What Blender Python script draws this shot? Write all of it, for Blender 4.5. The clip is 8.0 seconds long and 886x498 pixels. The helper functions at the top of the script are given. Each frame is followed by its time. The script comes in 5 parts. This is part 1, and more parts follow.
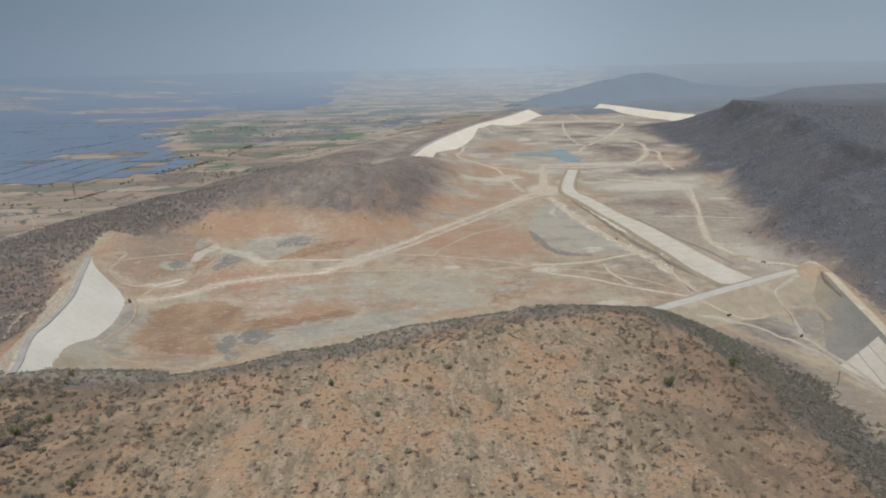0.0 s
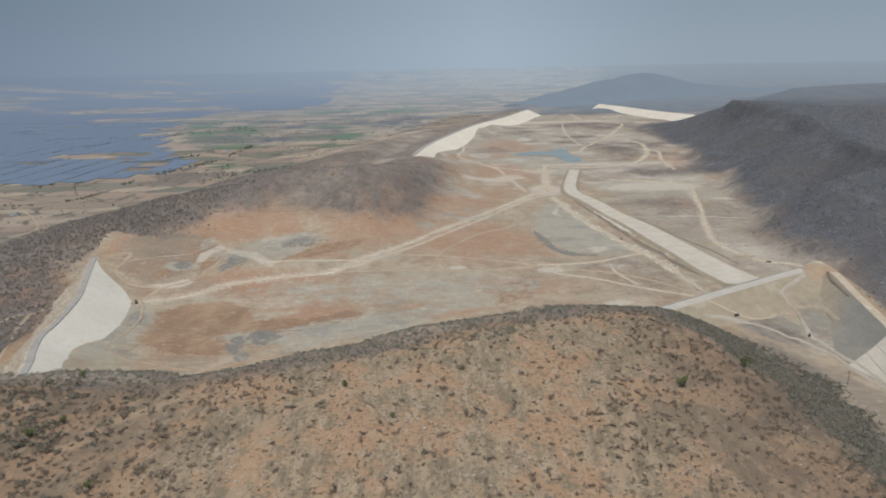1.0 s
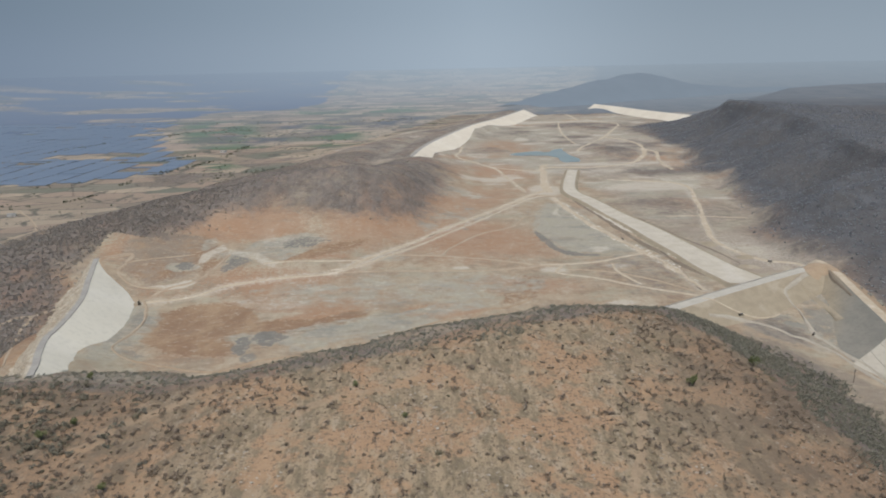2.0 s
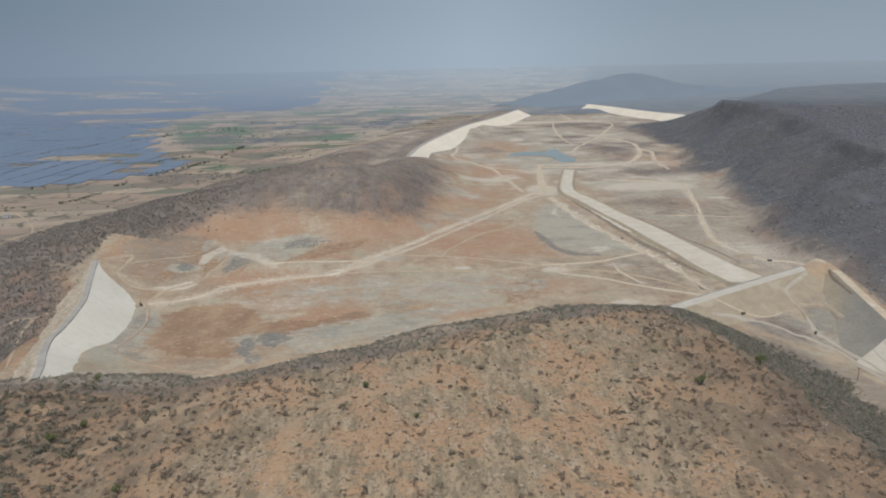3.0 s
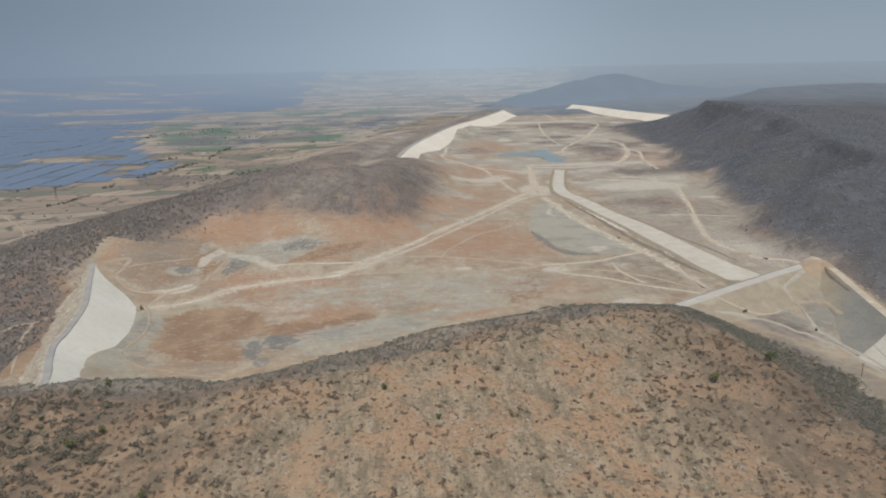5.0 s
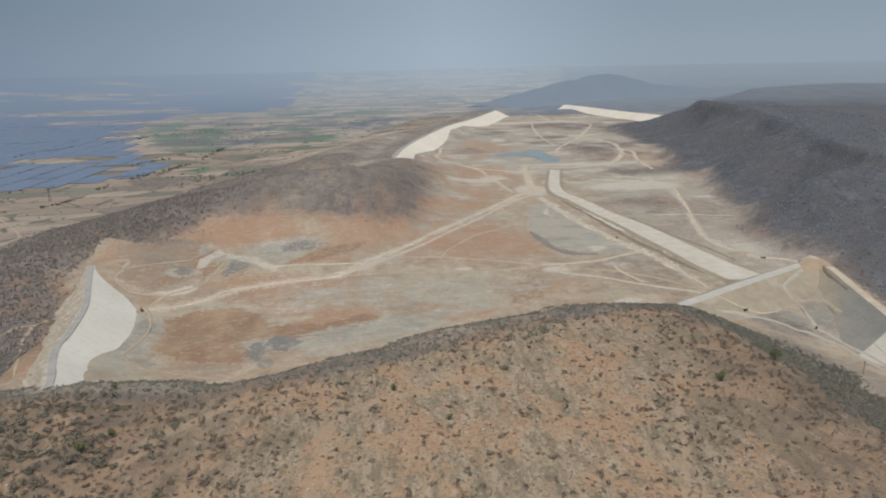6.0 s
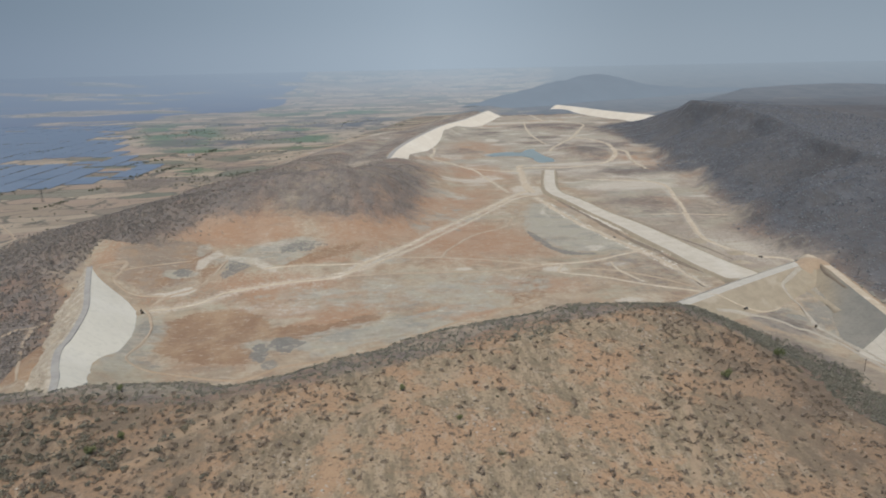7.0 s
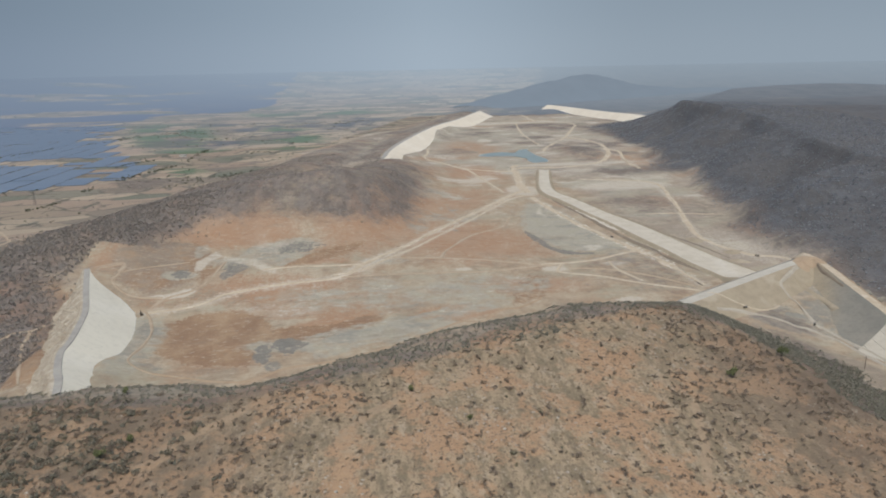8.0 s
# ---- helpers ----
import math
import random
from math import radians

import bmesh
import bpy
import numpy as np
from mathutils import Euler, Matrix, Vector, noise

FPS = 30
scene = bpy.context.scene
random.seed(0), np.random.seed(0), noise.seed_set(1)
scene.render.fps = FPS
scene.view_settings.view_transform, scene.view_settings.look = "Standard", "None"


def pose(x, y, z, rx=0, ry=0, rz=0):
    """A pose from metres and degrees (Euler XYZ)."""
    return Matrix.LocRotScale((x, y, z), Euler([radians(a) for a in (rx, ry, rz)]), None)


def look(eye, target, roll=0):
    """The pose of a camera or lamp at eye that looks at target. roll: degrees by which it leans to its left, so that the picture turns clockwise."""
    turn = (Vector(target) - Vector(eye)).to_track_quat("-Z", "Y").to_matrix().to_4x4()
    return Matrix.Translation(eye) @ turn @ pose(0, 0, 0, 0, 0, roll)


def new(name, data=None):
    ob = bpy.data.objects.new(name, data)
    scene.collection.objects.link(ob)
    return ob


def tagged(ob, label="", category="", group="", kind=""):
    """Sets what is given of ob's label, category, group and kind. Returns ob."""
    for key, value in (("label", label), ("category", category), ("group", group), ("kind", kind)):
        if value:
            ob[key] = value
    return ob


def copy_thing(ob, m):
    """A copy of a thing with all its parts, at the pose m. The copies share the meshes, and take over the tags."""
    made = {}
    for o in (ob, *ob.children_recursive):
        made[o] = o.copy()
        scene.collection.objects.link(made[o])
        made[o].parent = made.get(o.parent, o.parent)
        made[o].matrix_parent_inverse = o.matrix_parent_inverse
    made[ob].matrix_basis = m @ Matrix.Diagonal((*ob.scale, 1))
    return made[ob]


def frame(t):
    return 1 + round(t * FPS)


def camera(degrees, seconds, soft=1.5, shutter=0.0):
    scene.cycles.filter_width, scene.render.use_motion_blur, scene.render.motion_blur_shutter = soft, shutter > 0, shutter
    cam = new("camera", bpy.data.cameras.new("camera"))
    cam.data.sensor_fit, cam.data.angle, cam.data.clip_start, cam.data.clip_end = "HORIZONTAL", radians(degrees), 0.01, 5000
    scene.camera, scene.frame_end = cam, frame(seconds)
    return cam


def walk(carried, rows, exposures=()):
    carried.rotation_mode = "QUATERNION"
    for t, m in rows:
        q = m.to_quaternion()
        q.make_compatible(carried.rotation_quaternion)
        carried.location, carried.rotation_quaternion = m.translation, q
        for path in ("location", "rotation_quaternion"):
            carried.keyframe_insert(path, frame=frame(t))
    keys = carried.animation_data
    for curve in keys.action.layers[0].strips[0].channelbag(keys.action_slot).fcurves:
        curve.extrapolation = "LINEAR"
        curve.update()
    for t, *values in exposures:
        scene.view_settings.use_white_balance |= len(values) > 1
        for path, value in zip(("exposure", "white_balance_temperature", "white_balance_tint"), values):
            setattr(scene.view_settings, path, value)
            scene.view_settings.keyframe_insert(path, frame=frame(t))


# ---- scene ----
cam = camera(66.88, 8.0, soft=1.9)
# a drone that slides to the west and turns slowly to its right; its gimbal holds the tilt and the lean
EYE, TILT, LEAN = 176.0, -15.35, -1.19
ROWS = [
    (0.0, 0.00, 0.00, 0.00, 0.000),
    (0.5, -3.88, 0.03, 0.16, -0.084),
    (1.0, -7.74, 0.07, 0.36, -0.255),
    (1.5, -11.60, 0.09, 0.53, -0.496),
    (3.0, -23.73, 0.19, 0.88, -1.459),
    (3.5, -27.86, 0.22, 1.08, -1.832),
    (4.0, -32.01, 0.27, 1.29, -2.229),
    (4.5, -36.22, 0.32, 1.51, -2.650),
    (6.0, -48.98, 0.79, 2.09, -3.887),
    (6.5, -53.12, 0.98, 2.27, -4.312),
    (7.0, -57.35, 1.20, 2.40, -4.732),
    (7.5, -61.64, 1.46, 2.54, -5.178),
    (8.0, -65.92, 1.76, 2.72, -5.636),
]
walk(cam, [(t, pose(x, y, EYE + z, 90 + TILT, 0, yaw) @ pose(0, 0, 0, 0, 0, LEAN)) for t, x, y, z, yaw in ROWS])

# ------------------------------------------------------------------ light
SUN_EL, SUN_AZ = radians(66), radians(188)      # noon in early March at 15 degrees north
world = bpy.data.worlds.new("world")
scene.world = world
world.use_nodes = True
wn = world.node_tree.nodes
sky = wn.new("ShaderNodeTexSky")
sky.sky_type = "NISHITA"
sky.sun_disc = False
sky.sun_elevation, sky.sun_rotation = SUN_EL, SUN_AZ
sky.altitude, sky.air_density, sky.dust_density, sky.ozone_density = 300, 1.2, 1.5, 2.0
wn["Background"].inputs[1].default_value = 0.105
world.node_tree.links.new(sky.outputs[0], wn["Background"].inputs[0])
sun = new("sun", bpy.data.lights.new("sun", "SUN"))
sun.data.energy, sun.data.angle, sun.data.color = 2.75, radians(1.5), (1.0, 0.95, 0.86)
sun_from = Vector((math.sin(SUN_AZ) * math.cos(SUN_EL), math.cos(SUN_AZ) * math.cos(SUN_EL), math.sin(SUN_EL)))
sun.matrix_world = look(sun_from * 900, (0, 0, 0))
scene.view_settings.exposure = 0.0


# ------------------------------------------------------------------ noise for relief and scatter
def lattice(ix, iy, seed):
    h = (ix.astype(np.int64) * 374761393 + iy.astype(np.int64) * 668265263 + seed * 974634541) & 0xFFFFFFFF
    h = ((h ^ (h >> 13)) * 1274126177) & 0xFFFFFFFF
    return ((h ^ (h >> 16)) & 0xFFFF) / 65535.0


def value_noise(x, y, size, seed):
    u, v = np.asarray(x, float) / size, np.asarray(y, float) / size
    i, j = np.floor(u), np.floor(v)
    a, b = u - i, v - j
    a, b = a * a * (3 - 2 * a), b * b * (3 - 2 * b)
    lo = lattice(i, j, seed) * (1 - a) + lattice(i + 1, j, seed) * a
    hi = lattice(i, j + 1, seed) * (1 - a) + lattice(i + 1, j + 1, seed) * a
    return lo * (1 - b) + hi * b


def fbm(x, y, size, seed, octaves=4):
    """Between -1 and 1, about 0."""
    total, amp, norm = 0, 1.0, 0
    for k in range(octaves):
        total = total + amp * (value_noise(x, y, size / 2 ** k, seed + 17 * k) * 2 - 1)
        norm += amp
        amp *= 0.5
    return total / norm


def smooth(a, b, v):
    t = np.clip((np.asarray(v, float) - a) / (b - a), 0, 1)
    return t * t * (3 - 2 * t)


def softplus(v, k):
    return np.logaddexp(0, np.asarray(v, float) / k) * k


def along(points, x, y):
    """Distance to a polyline, the value carried along it (third entry), and the side (+ to its left)."""
    best = np.full(np.shape(x), 1e9)
    val = np.zeros(np.shape(x))
    side = np.zeros(np.shape(x))
    for p, q in zip(points[:-1], points[1:]):
        dx, dy = q[0] - p[0], q[1] - p[1]
        t = np.clip(((x - p[0]) * dx + (y - p[1]) * dy) / (dx * dx + dy * dy), 0, 1)
        ex, ey = x - p[0] - t * dx, y - p[1] - t * dy
        d = np.hypot(ex, ey)
        hit = d < best
        best = np.where(hit, d, best)
        if len(p) > 2:
            val = np.where(hit, p[2] + t * (q[2] - p[2]), val)
        side = np.where(hit, np.sign(dx * (y - p[1]) - dy * (x - p[0])), side)
    return best, val, side


def blob(x, y, cx, cy, rx, ry, turn=0.0):
    """1 in the middle of an oval patch, 0 on its rim, negative outside."""
    c, s = math.cos(radians(turn)), math.sin(radians(turn))
    u, v = ((x - cx) * c + (y - cy) * s) / rx, (-(x - cx) * s + (y - cy) * c) / ry
    return 1 - np.hypot(u, v)


# ------------------------------------------------------------------ relief
RIDGE_WEST = [(-372, 540, 16), (-345, 640, 22), (-300, 735, 30), (-205, 780, 46), (-112, 794, 59), (-72, 960, 44), (-40, 1120, 26), (-56, 1240, 18)]
RIDGE_FLANK = [(-372, 560, 17), (-345, 640, 21), (-305, 745, 29), (-275, 900, 31), (-232, 1010, 30), (-185, 1200, 22), (-130, 1450, 15), (-10, 1800, 11)]
RIDGE_FAR = [(-52, 1240, 18), (-40, 1350, 16), (60, 1810, 16), (240, 2330, 15), (380, 2800, 12)]
BROW = [(-900, 250), (-420, 300), (-250, 313), (-150, 290), (-95, 301), (-60, 320), (-30, 331), (0, 354), (40, 373), (80, 392), (128, 394), (144, 354), (158, 316), (162, 292), (162, 268), (167, 240), (174, 180), (170, 60), (150, -200)]
FOOT_EAST = ([-400, 250, 450, 560, 650, 790, 860, 1105, 1464, 1700, 1850, 2000, 2600], [420, 345, 310, 310, 318, 370, 382, 425, 500, 500, 520, 640, 1100])
EDGE_EAST = ([-400, 250, 500, 715, 936, 1228, 1530, 1800, 2100, 2600], [640, 500, 470, 482, 553, 615, 660, 800, 1000, 1400])
TOP_EAST = ([-400, 250, 500, 715, 936, 1228, 1530, 1800, 2100, 2600], [50, 62, 66, 72, 77, 90, 88, 70, 60, 60])


def near_hill(x, y):
    yy = np.maximum(y, 120.0)
    q = yy - 280
    top = 30.0 - 0.037 * x + 0.072 * q - 2.07e-4 * x * x + 1.5e-4 * x * q - 2.8e-4 * q * q
    top = np.maximum(top, -20) + 1.3 * fbm(x, y, 60, 3) + 0.5 * fbm(x, y, 14, 4, 2)
    d, _, side = along(BROW, x, y)
    out = np.where(side > 0, d, -d) + 2 + 4 * smooth(-60, 60, x) + 7 * fbm(x, y, 50, 9)     # beyond the brow the ground falls away
    bulge = np.exp(-(((x - 66) / 40) ** 2 + ((y - 411) / 35) ** 2) ** 2)                   # a lower shoulder behind the brow
    shoulder = np.where(bulge > 0.04, 20 * bulge * (1 + 0.12 * fbm(x, y, 25, 10)) - 1, -99)
    return np.maximum(top - 0.33 * softplus(out, 6.0) - 0.16 * softplus(out - 34, 8.0), shoulder), out


def height(x, y):
    x, y = np.asarray(x, float), np.asarray(y, float)
    far = np.hypot(x, y)
    # floor of the reservoir, rising gently to the west
    z = 1.5 * fbm(x, y, 220, 11) + 0.5 * fbm(x, y, 40, 12, 3)
    z = z + 9 * smooth(-40, -190, x) * smooth(500, 600, y) * smooth(900, 700, y) + 4 * np.exp(-(((x + 40) / 160) ** 2 + ((y - 590) / 120) ** 2))
    z = z - 4 * np.exp(-(((x + 225) / 50) ** 2 + ((y - 462) / 40) ** 2))
    z = z + 12 * np.exp(-(((x - 590) / 50) ** 2 + ((y - 2500) / 90) ** 2)) * 0.9
    z = z - (z + 0.6) * np.exp(-(((x - 215) / 95) ** 2 + ((y - 1330) / 115) ** 2) ** 2)          # bed of the pond
    z = z - 9 * np.exp(-(((x - 262) / 55) ** 2 + ((y - 392) / 62) ** 2)) - 5 * smooth(330, 150, y) * smooth(170, 230, x)
    z = z + 10 * np.exp(-(((x - 350) / 50) ** 2 + ((y - 1345) / 80) ** 2))
    d, h, side = along(RIDGE_WEST, x, y)
    w = np.where(side > 0, 88.0, 90.0 - 22 * smooth(-90, -20, x)) + 12 * fbm(x, y, 130, 21)
    r = h * np.exp(-(d / w) ** 2) * (1 + 0.16 * fbm(x, y, 70, 22))
    d, h, side = along(RIDGE_FLANK, x, y)
    r = np.maximum(r, h * np.exp(-(d / (85 + 12 * fbm(x, y, 120, 24))) ** 2) * (1 + 0.2 * fbm(x, y, 60, 25)))
    d, h, side = along(RIDGE_FAR, x, y)
    r = np.maximum(r, h * np.exp(-(d / np.where(side > 0, 75.0, 40.0)) ** 2) * (1 + 0.2 * fbm(x, y, 90, 23)))
    z = z + r
    # hills of the east: a scrub slope up to the broken rim of a plateau
    wob = 28 * fbm(x, y, 150, 31) + 9 * fbm(x, y, 40, 32, 2)
    foot, edge, top = (np.interp(y, *t) for t in (FOOT_EAST, EDGE_EAST, TOP_EAST))
    t = (x + wob - foot) / np.maximum(edge - foot, 60)
    rise = np.where(t < 1, 0.91 * np.clip(t, 0, 1) ** 1.2 + 0.09 * smooth(0.88, 1.0, t), 1.0)
    fold = fbm(y + 0.45 * x + 40 * fbm(x, y, 160, 35, 2), 0 * x, 150, 34, 3) * 4 * np.clip(t, 0, 1) * np.clip(1 - t, 0, 1)
    plateau = top * rise + 26 * fold + smooth(1, 1.4, t) * (7 * fbm(x, y, 260, 33) - 3)
    plateau = plateau * smooth(3300, 2300, y) * smooth(-900, -200, y)
    z = z + np.where(t > 0, plateau, 0) + 30 * np.exp(-(((x - 1560) / 400) ** 2 + ((y - 2350) / 300) ** 2))
    for d in DAMS.values():
        for foot_line, under in ((d.get("toe"), d.get("under")), (d.get("heel"), 1)):
            if not foot_line:
                continue
            far_off, meet, side = along(foot_line, x, y)
            z = z + (meet - z) * np.exp(-(far_off / 20) ** 2)
            dist, top, mine = along(d["line"], x, y)
            z = np.where((side == under) & (mine != under) & (far_off < 60), np.minimum(z, flank(d, top, dist, mine) - 0.7), z)
    hill, _ = near_hill(x, y)
    z = np.maximum(z, np.where(y < 460, hill, -99))
    # towards the horizon the plain climbs to eye level, as it seems to
    s = np.clip((far - 3000) / 1950, 0, 0.985)
    seen = 3000 + 1950 * s / (1 - s)
    z = np.where(far > 3000, 173 - (173 - z) * np.minimum(far, 4920) / seen, z)
    return z


def axis(*runs):
    out = []
    for a, b, step in runs:
        out += list(np.linspace(a, b, max(1, round((b - a) / step)), endpoint=False))
    return np.array(out + [runs[-1][1]])


# ------------------------------------------------------------------ materials
def material(name, rough=0.9):
    m = bpy.data.materials.new(name)
    m.use_nodes = True
    b = m.node_tree.nodes["Principled BSDF"]
    b.inputs["Roughness"].default_value = rough
    b.inputs["Specular IOR Level"].default_value = 0.15
    return m, m.node_tree.nodes, m.node_tree.links, b


class Kit:
    """Short hand for wiring one node material."""

    def __init__(self, name, rough=0.9):
        self.m, self.n, self.l, self.b = material(name, rough)
        self.pos = self.n.new("ShaderNodeNewGeometry").outputs["Position"]

    def put(self, socket, value):
        if hasattr(value, "is_linked"):
            self.l.new(value, socket)
        else:
            socket.default_value = value if not isinstance(value, tuple) or len(value) == 4 else (*value, 1)

    def math(self, op, a, b=0.0, clamp=False):
        k = self.n.new("ShaderNodeMath")
        k.operation, k.use_clamp = op, clamp
        self.put(k.inputs[0], a), self.put(k.inputs[1], b)
        return k.outputs[0]

    def noise(self, size, detail=4.0, rough=0.55, stretch=(1, 1, 1), turn=0.0):
        mp = self.n.new("ShaderNodeMapping")
        mp.inputs["Scale"].default_value = tuple(s / size for s in stretch)
        mp.inputs["Rotation"].default_value = (0, 0, radians(turn))
        self.l.new(self.pos, mp.inputs["Vector"])
        k = self.n.new("ShaderNodeTexNoise")
        k.inputs["Scale"].default_value, k.inputs["Detail"].default_value, k.inputs["Roughness"].default_value = 1.0, detail, rough
        self.l.new(mp.outputs[0], k.inputs["Vector"])
        return k.outputs["Fac"]

    def step(self, value, lo, hi):
        k = self.n.new("ShaderNodeMapRange")
        k.interpolation_type = "SMOOTHSTEP"
        self.put(k.inputs["Value"], value)
        k.inputs["From Min"].default_value, k.inputs["From Max"].default_value = lo, hi
        return k.outputs["Result"]

    def mix(self, fac, a, b):
        k = self.n.new("ShaderNodeMix")
        k.data_type = "RGBA"
        self.put(k.inputs["Factor"], fac), self.put(k.inputs["A"], a), self.put(k.inputs["B"], b)
        return k.outputs["Result"]

    def attr(self, name):
        k = self.n.new("ShaderNodeAttribute")
        k.attribute_name = name
        return k.outputs["Fac"]

    def bump(self, value, strength, distance):
        k = self.n.new("ShaderNodeBump")
        k.inputs["Strength"].default_value, k.inputs["Distance"].default_value = strength, distance
        self.put(k.inputs["Height"], value)
        self.l.new(k.outputs[0], self.b.inputs["Normal"])

    def random(self):
        return self.n.new("ShaderNodeObjectInfo").outputs["Random"]

    def island(self):
        return self.n.new("ShaderNodeNewGeometry").outputs["Random Per Island"]

    def done(self, colour):
        self.put(self.b.inputs["Base Color"], colour)
        return self.m


TAN, RED, GREY, PALE = (0.415, 0.335, 0.235), (0.355, 0.217, 0.133), (0.362, 0.337, 0.257), (0.57, 0.515, 0.425)
SCRUB, GRASS = (0.195, 0.174, 0.155), (0.205, 0.165, 0.108)


def patched(k, amount, spread=0.5, torn=None):
    """A ragged mask from a smooth one that is 0 on the patch's rim; torn: finer noise for a more broken edge."""
    ragged = k.math("ADD", k.math("MULTIPLY", k.math("SUBTRACT", k.big, 0.5), 1.5), k.math("MULTIPLY", k.math("SUBTRACT", k.small, 0.5), 1.3))
    if torn:
        ragged = k.math("ADD", k.math("MULTIPLY", ragged, 0.6), k.math("MULTIPLY", k.math("SUBTRACT", torn, 0.5), 2.2))
    return k.step(k.math("ADD", amount, ragged), -0.16, spread)


def field_colour(k, wide, mid, plot=(85, 42)):
    """Patchwork of parched plots with dark bunds and a few irrigated ones."""
    vor = k.n.new("ShaderNodeTexVoronoi")
    vor.voronoi_dimensions = "2D"
    mp = k.n.new("ShaderNodeMapping")
    mp.inputs["Scale"].default_value = (1 / plot[0], 1 / plot[1], 1)
    mp.inputs["Rotation"].default_value = (0, 0, radians(14))
    k.l.new(k.pos, mp.inputs["Vector"])
    k.l.new(mp.outputs[0], vor.inputs["Vector"])
    vor.inputs["Scale"].default_value = 1.0
    ramp = k.n.new("ShaderNodeValToRGB")
    ramp.color_ramp.interpolation = "CONSTANT"
    # parched earth, stubble and a few irrigated plots
    stops = ((0.0, (0.28, 0.228, 0.17)), (0.18, (0.355, 0.292, 0.215)), (0.36, (0.22, 0.185, 0.145)), (0.52, (0.385, 0.315, 0.232)), (0.66, (0.16, 0.168, 0.128)), (0.76, (0.31, 0.24, 0.182)), (0.9, (0.215, 0.20, 0.155)))
    while len(ramp.color_ramp.elements) < len(stops):
        ramp.color_ramp.elements.new(0.5)
    for e, (p, c) in zip(ramp.color_ramp.elements, stops):
        e.position, e.color = p, (*c, 1)
    sep = k.n.new("ShaderNodeSeparateColor")
    k.l.new(vor.outputs["Color"], sep.inputs[0])
    k.l.new(sep.outputs[0], ramp.inputs[0])
    hedge = k.step(k.noise(34, 6, 0.72, (1, 0.35, 1), 20), 0.56, 0.62)
    field = k.mix(hedge, k.mix(k.math("MULTIPLY", k.step(wide, 0.5, 0.75), 0.6), ramp.outputs[0], (0.235, 0.19, 0.15)), (0.125, 0.12, 0.098))
    rim = k.n.new("ShaderNodeTexVoronoi")
    rim.voronoi_dimensions, rim.feature = "2D", "DISTANCE_TO_EDGE"
    rim.inputs["Scale"].default_value = 1.0
    k.l.new(mp.outputs[0], rim.inputs["Vector"])
    bund = k.math("MULTIPLY", k.step(k.math("ADD", rim.outputs["Distance"], k.math("MULTIPLY", k.math("SUBTRACT", k.small, 0.5), 0.12)), 0.06, 0.015), k.step(k.big, 0.36, 0.55))
    field = k.mix(bund, field, (0.125, 0.118, 0.095))
    field = k.mix(k.math("MULTIPLY", patched(k, k.attr("green")), k.step(sep.outputs[1], 0.42, 0.5)), field, k.mix(mid, (0.088, 0.14, 0.09), (0.145, 0.182, 0.115)))
    return field


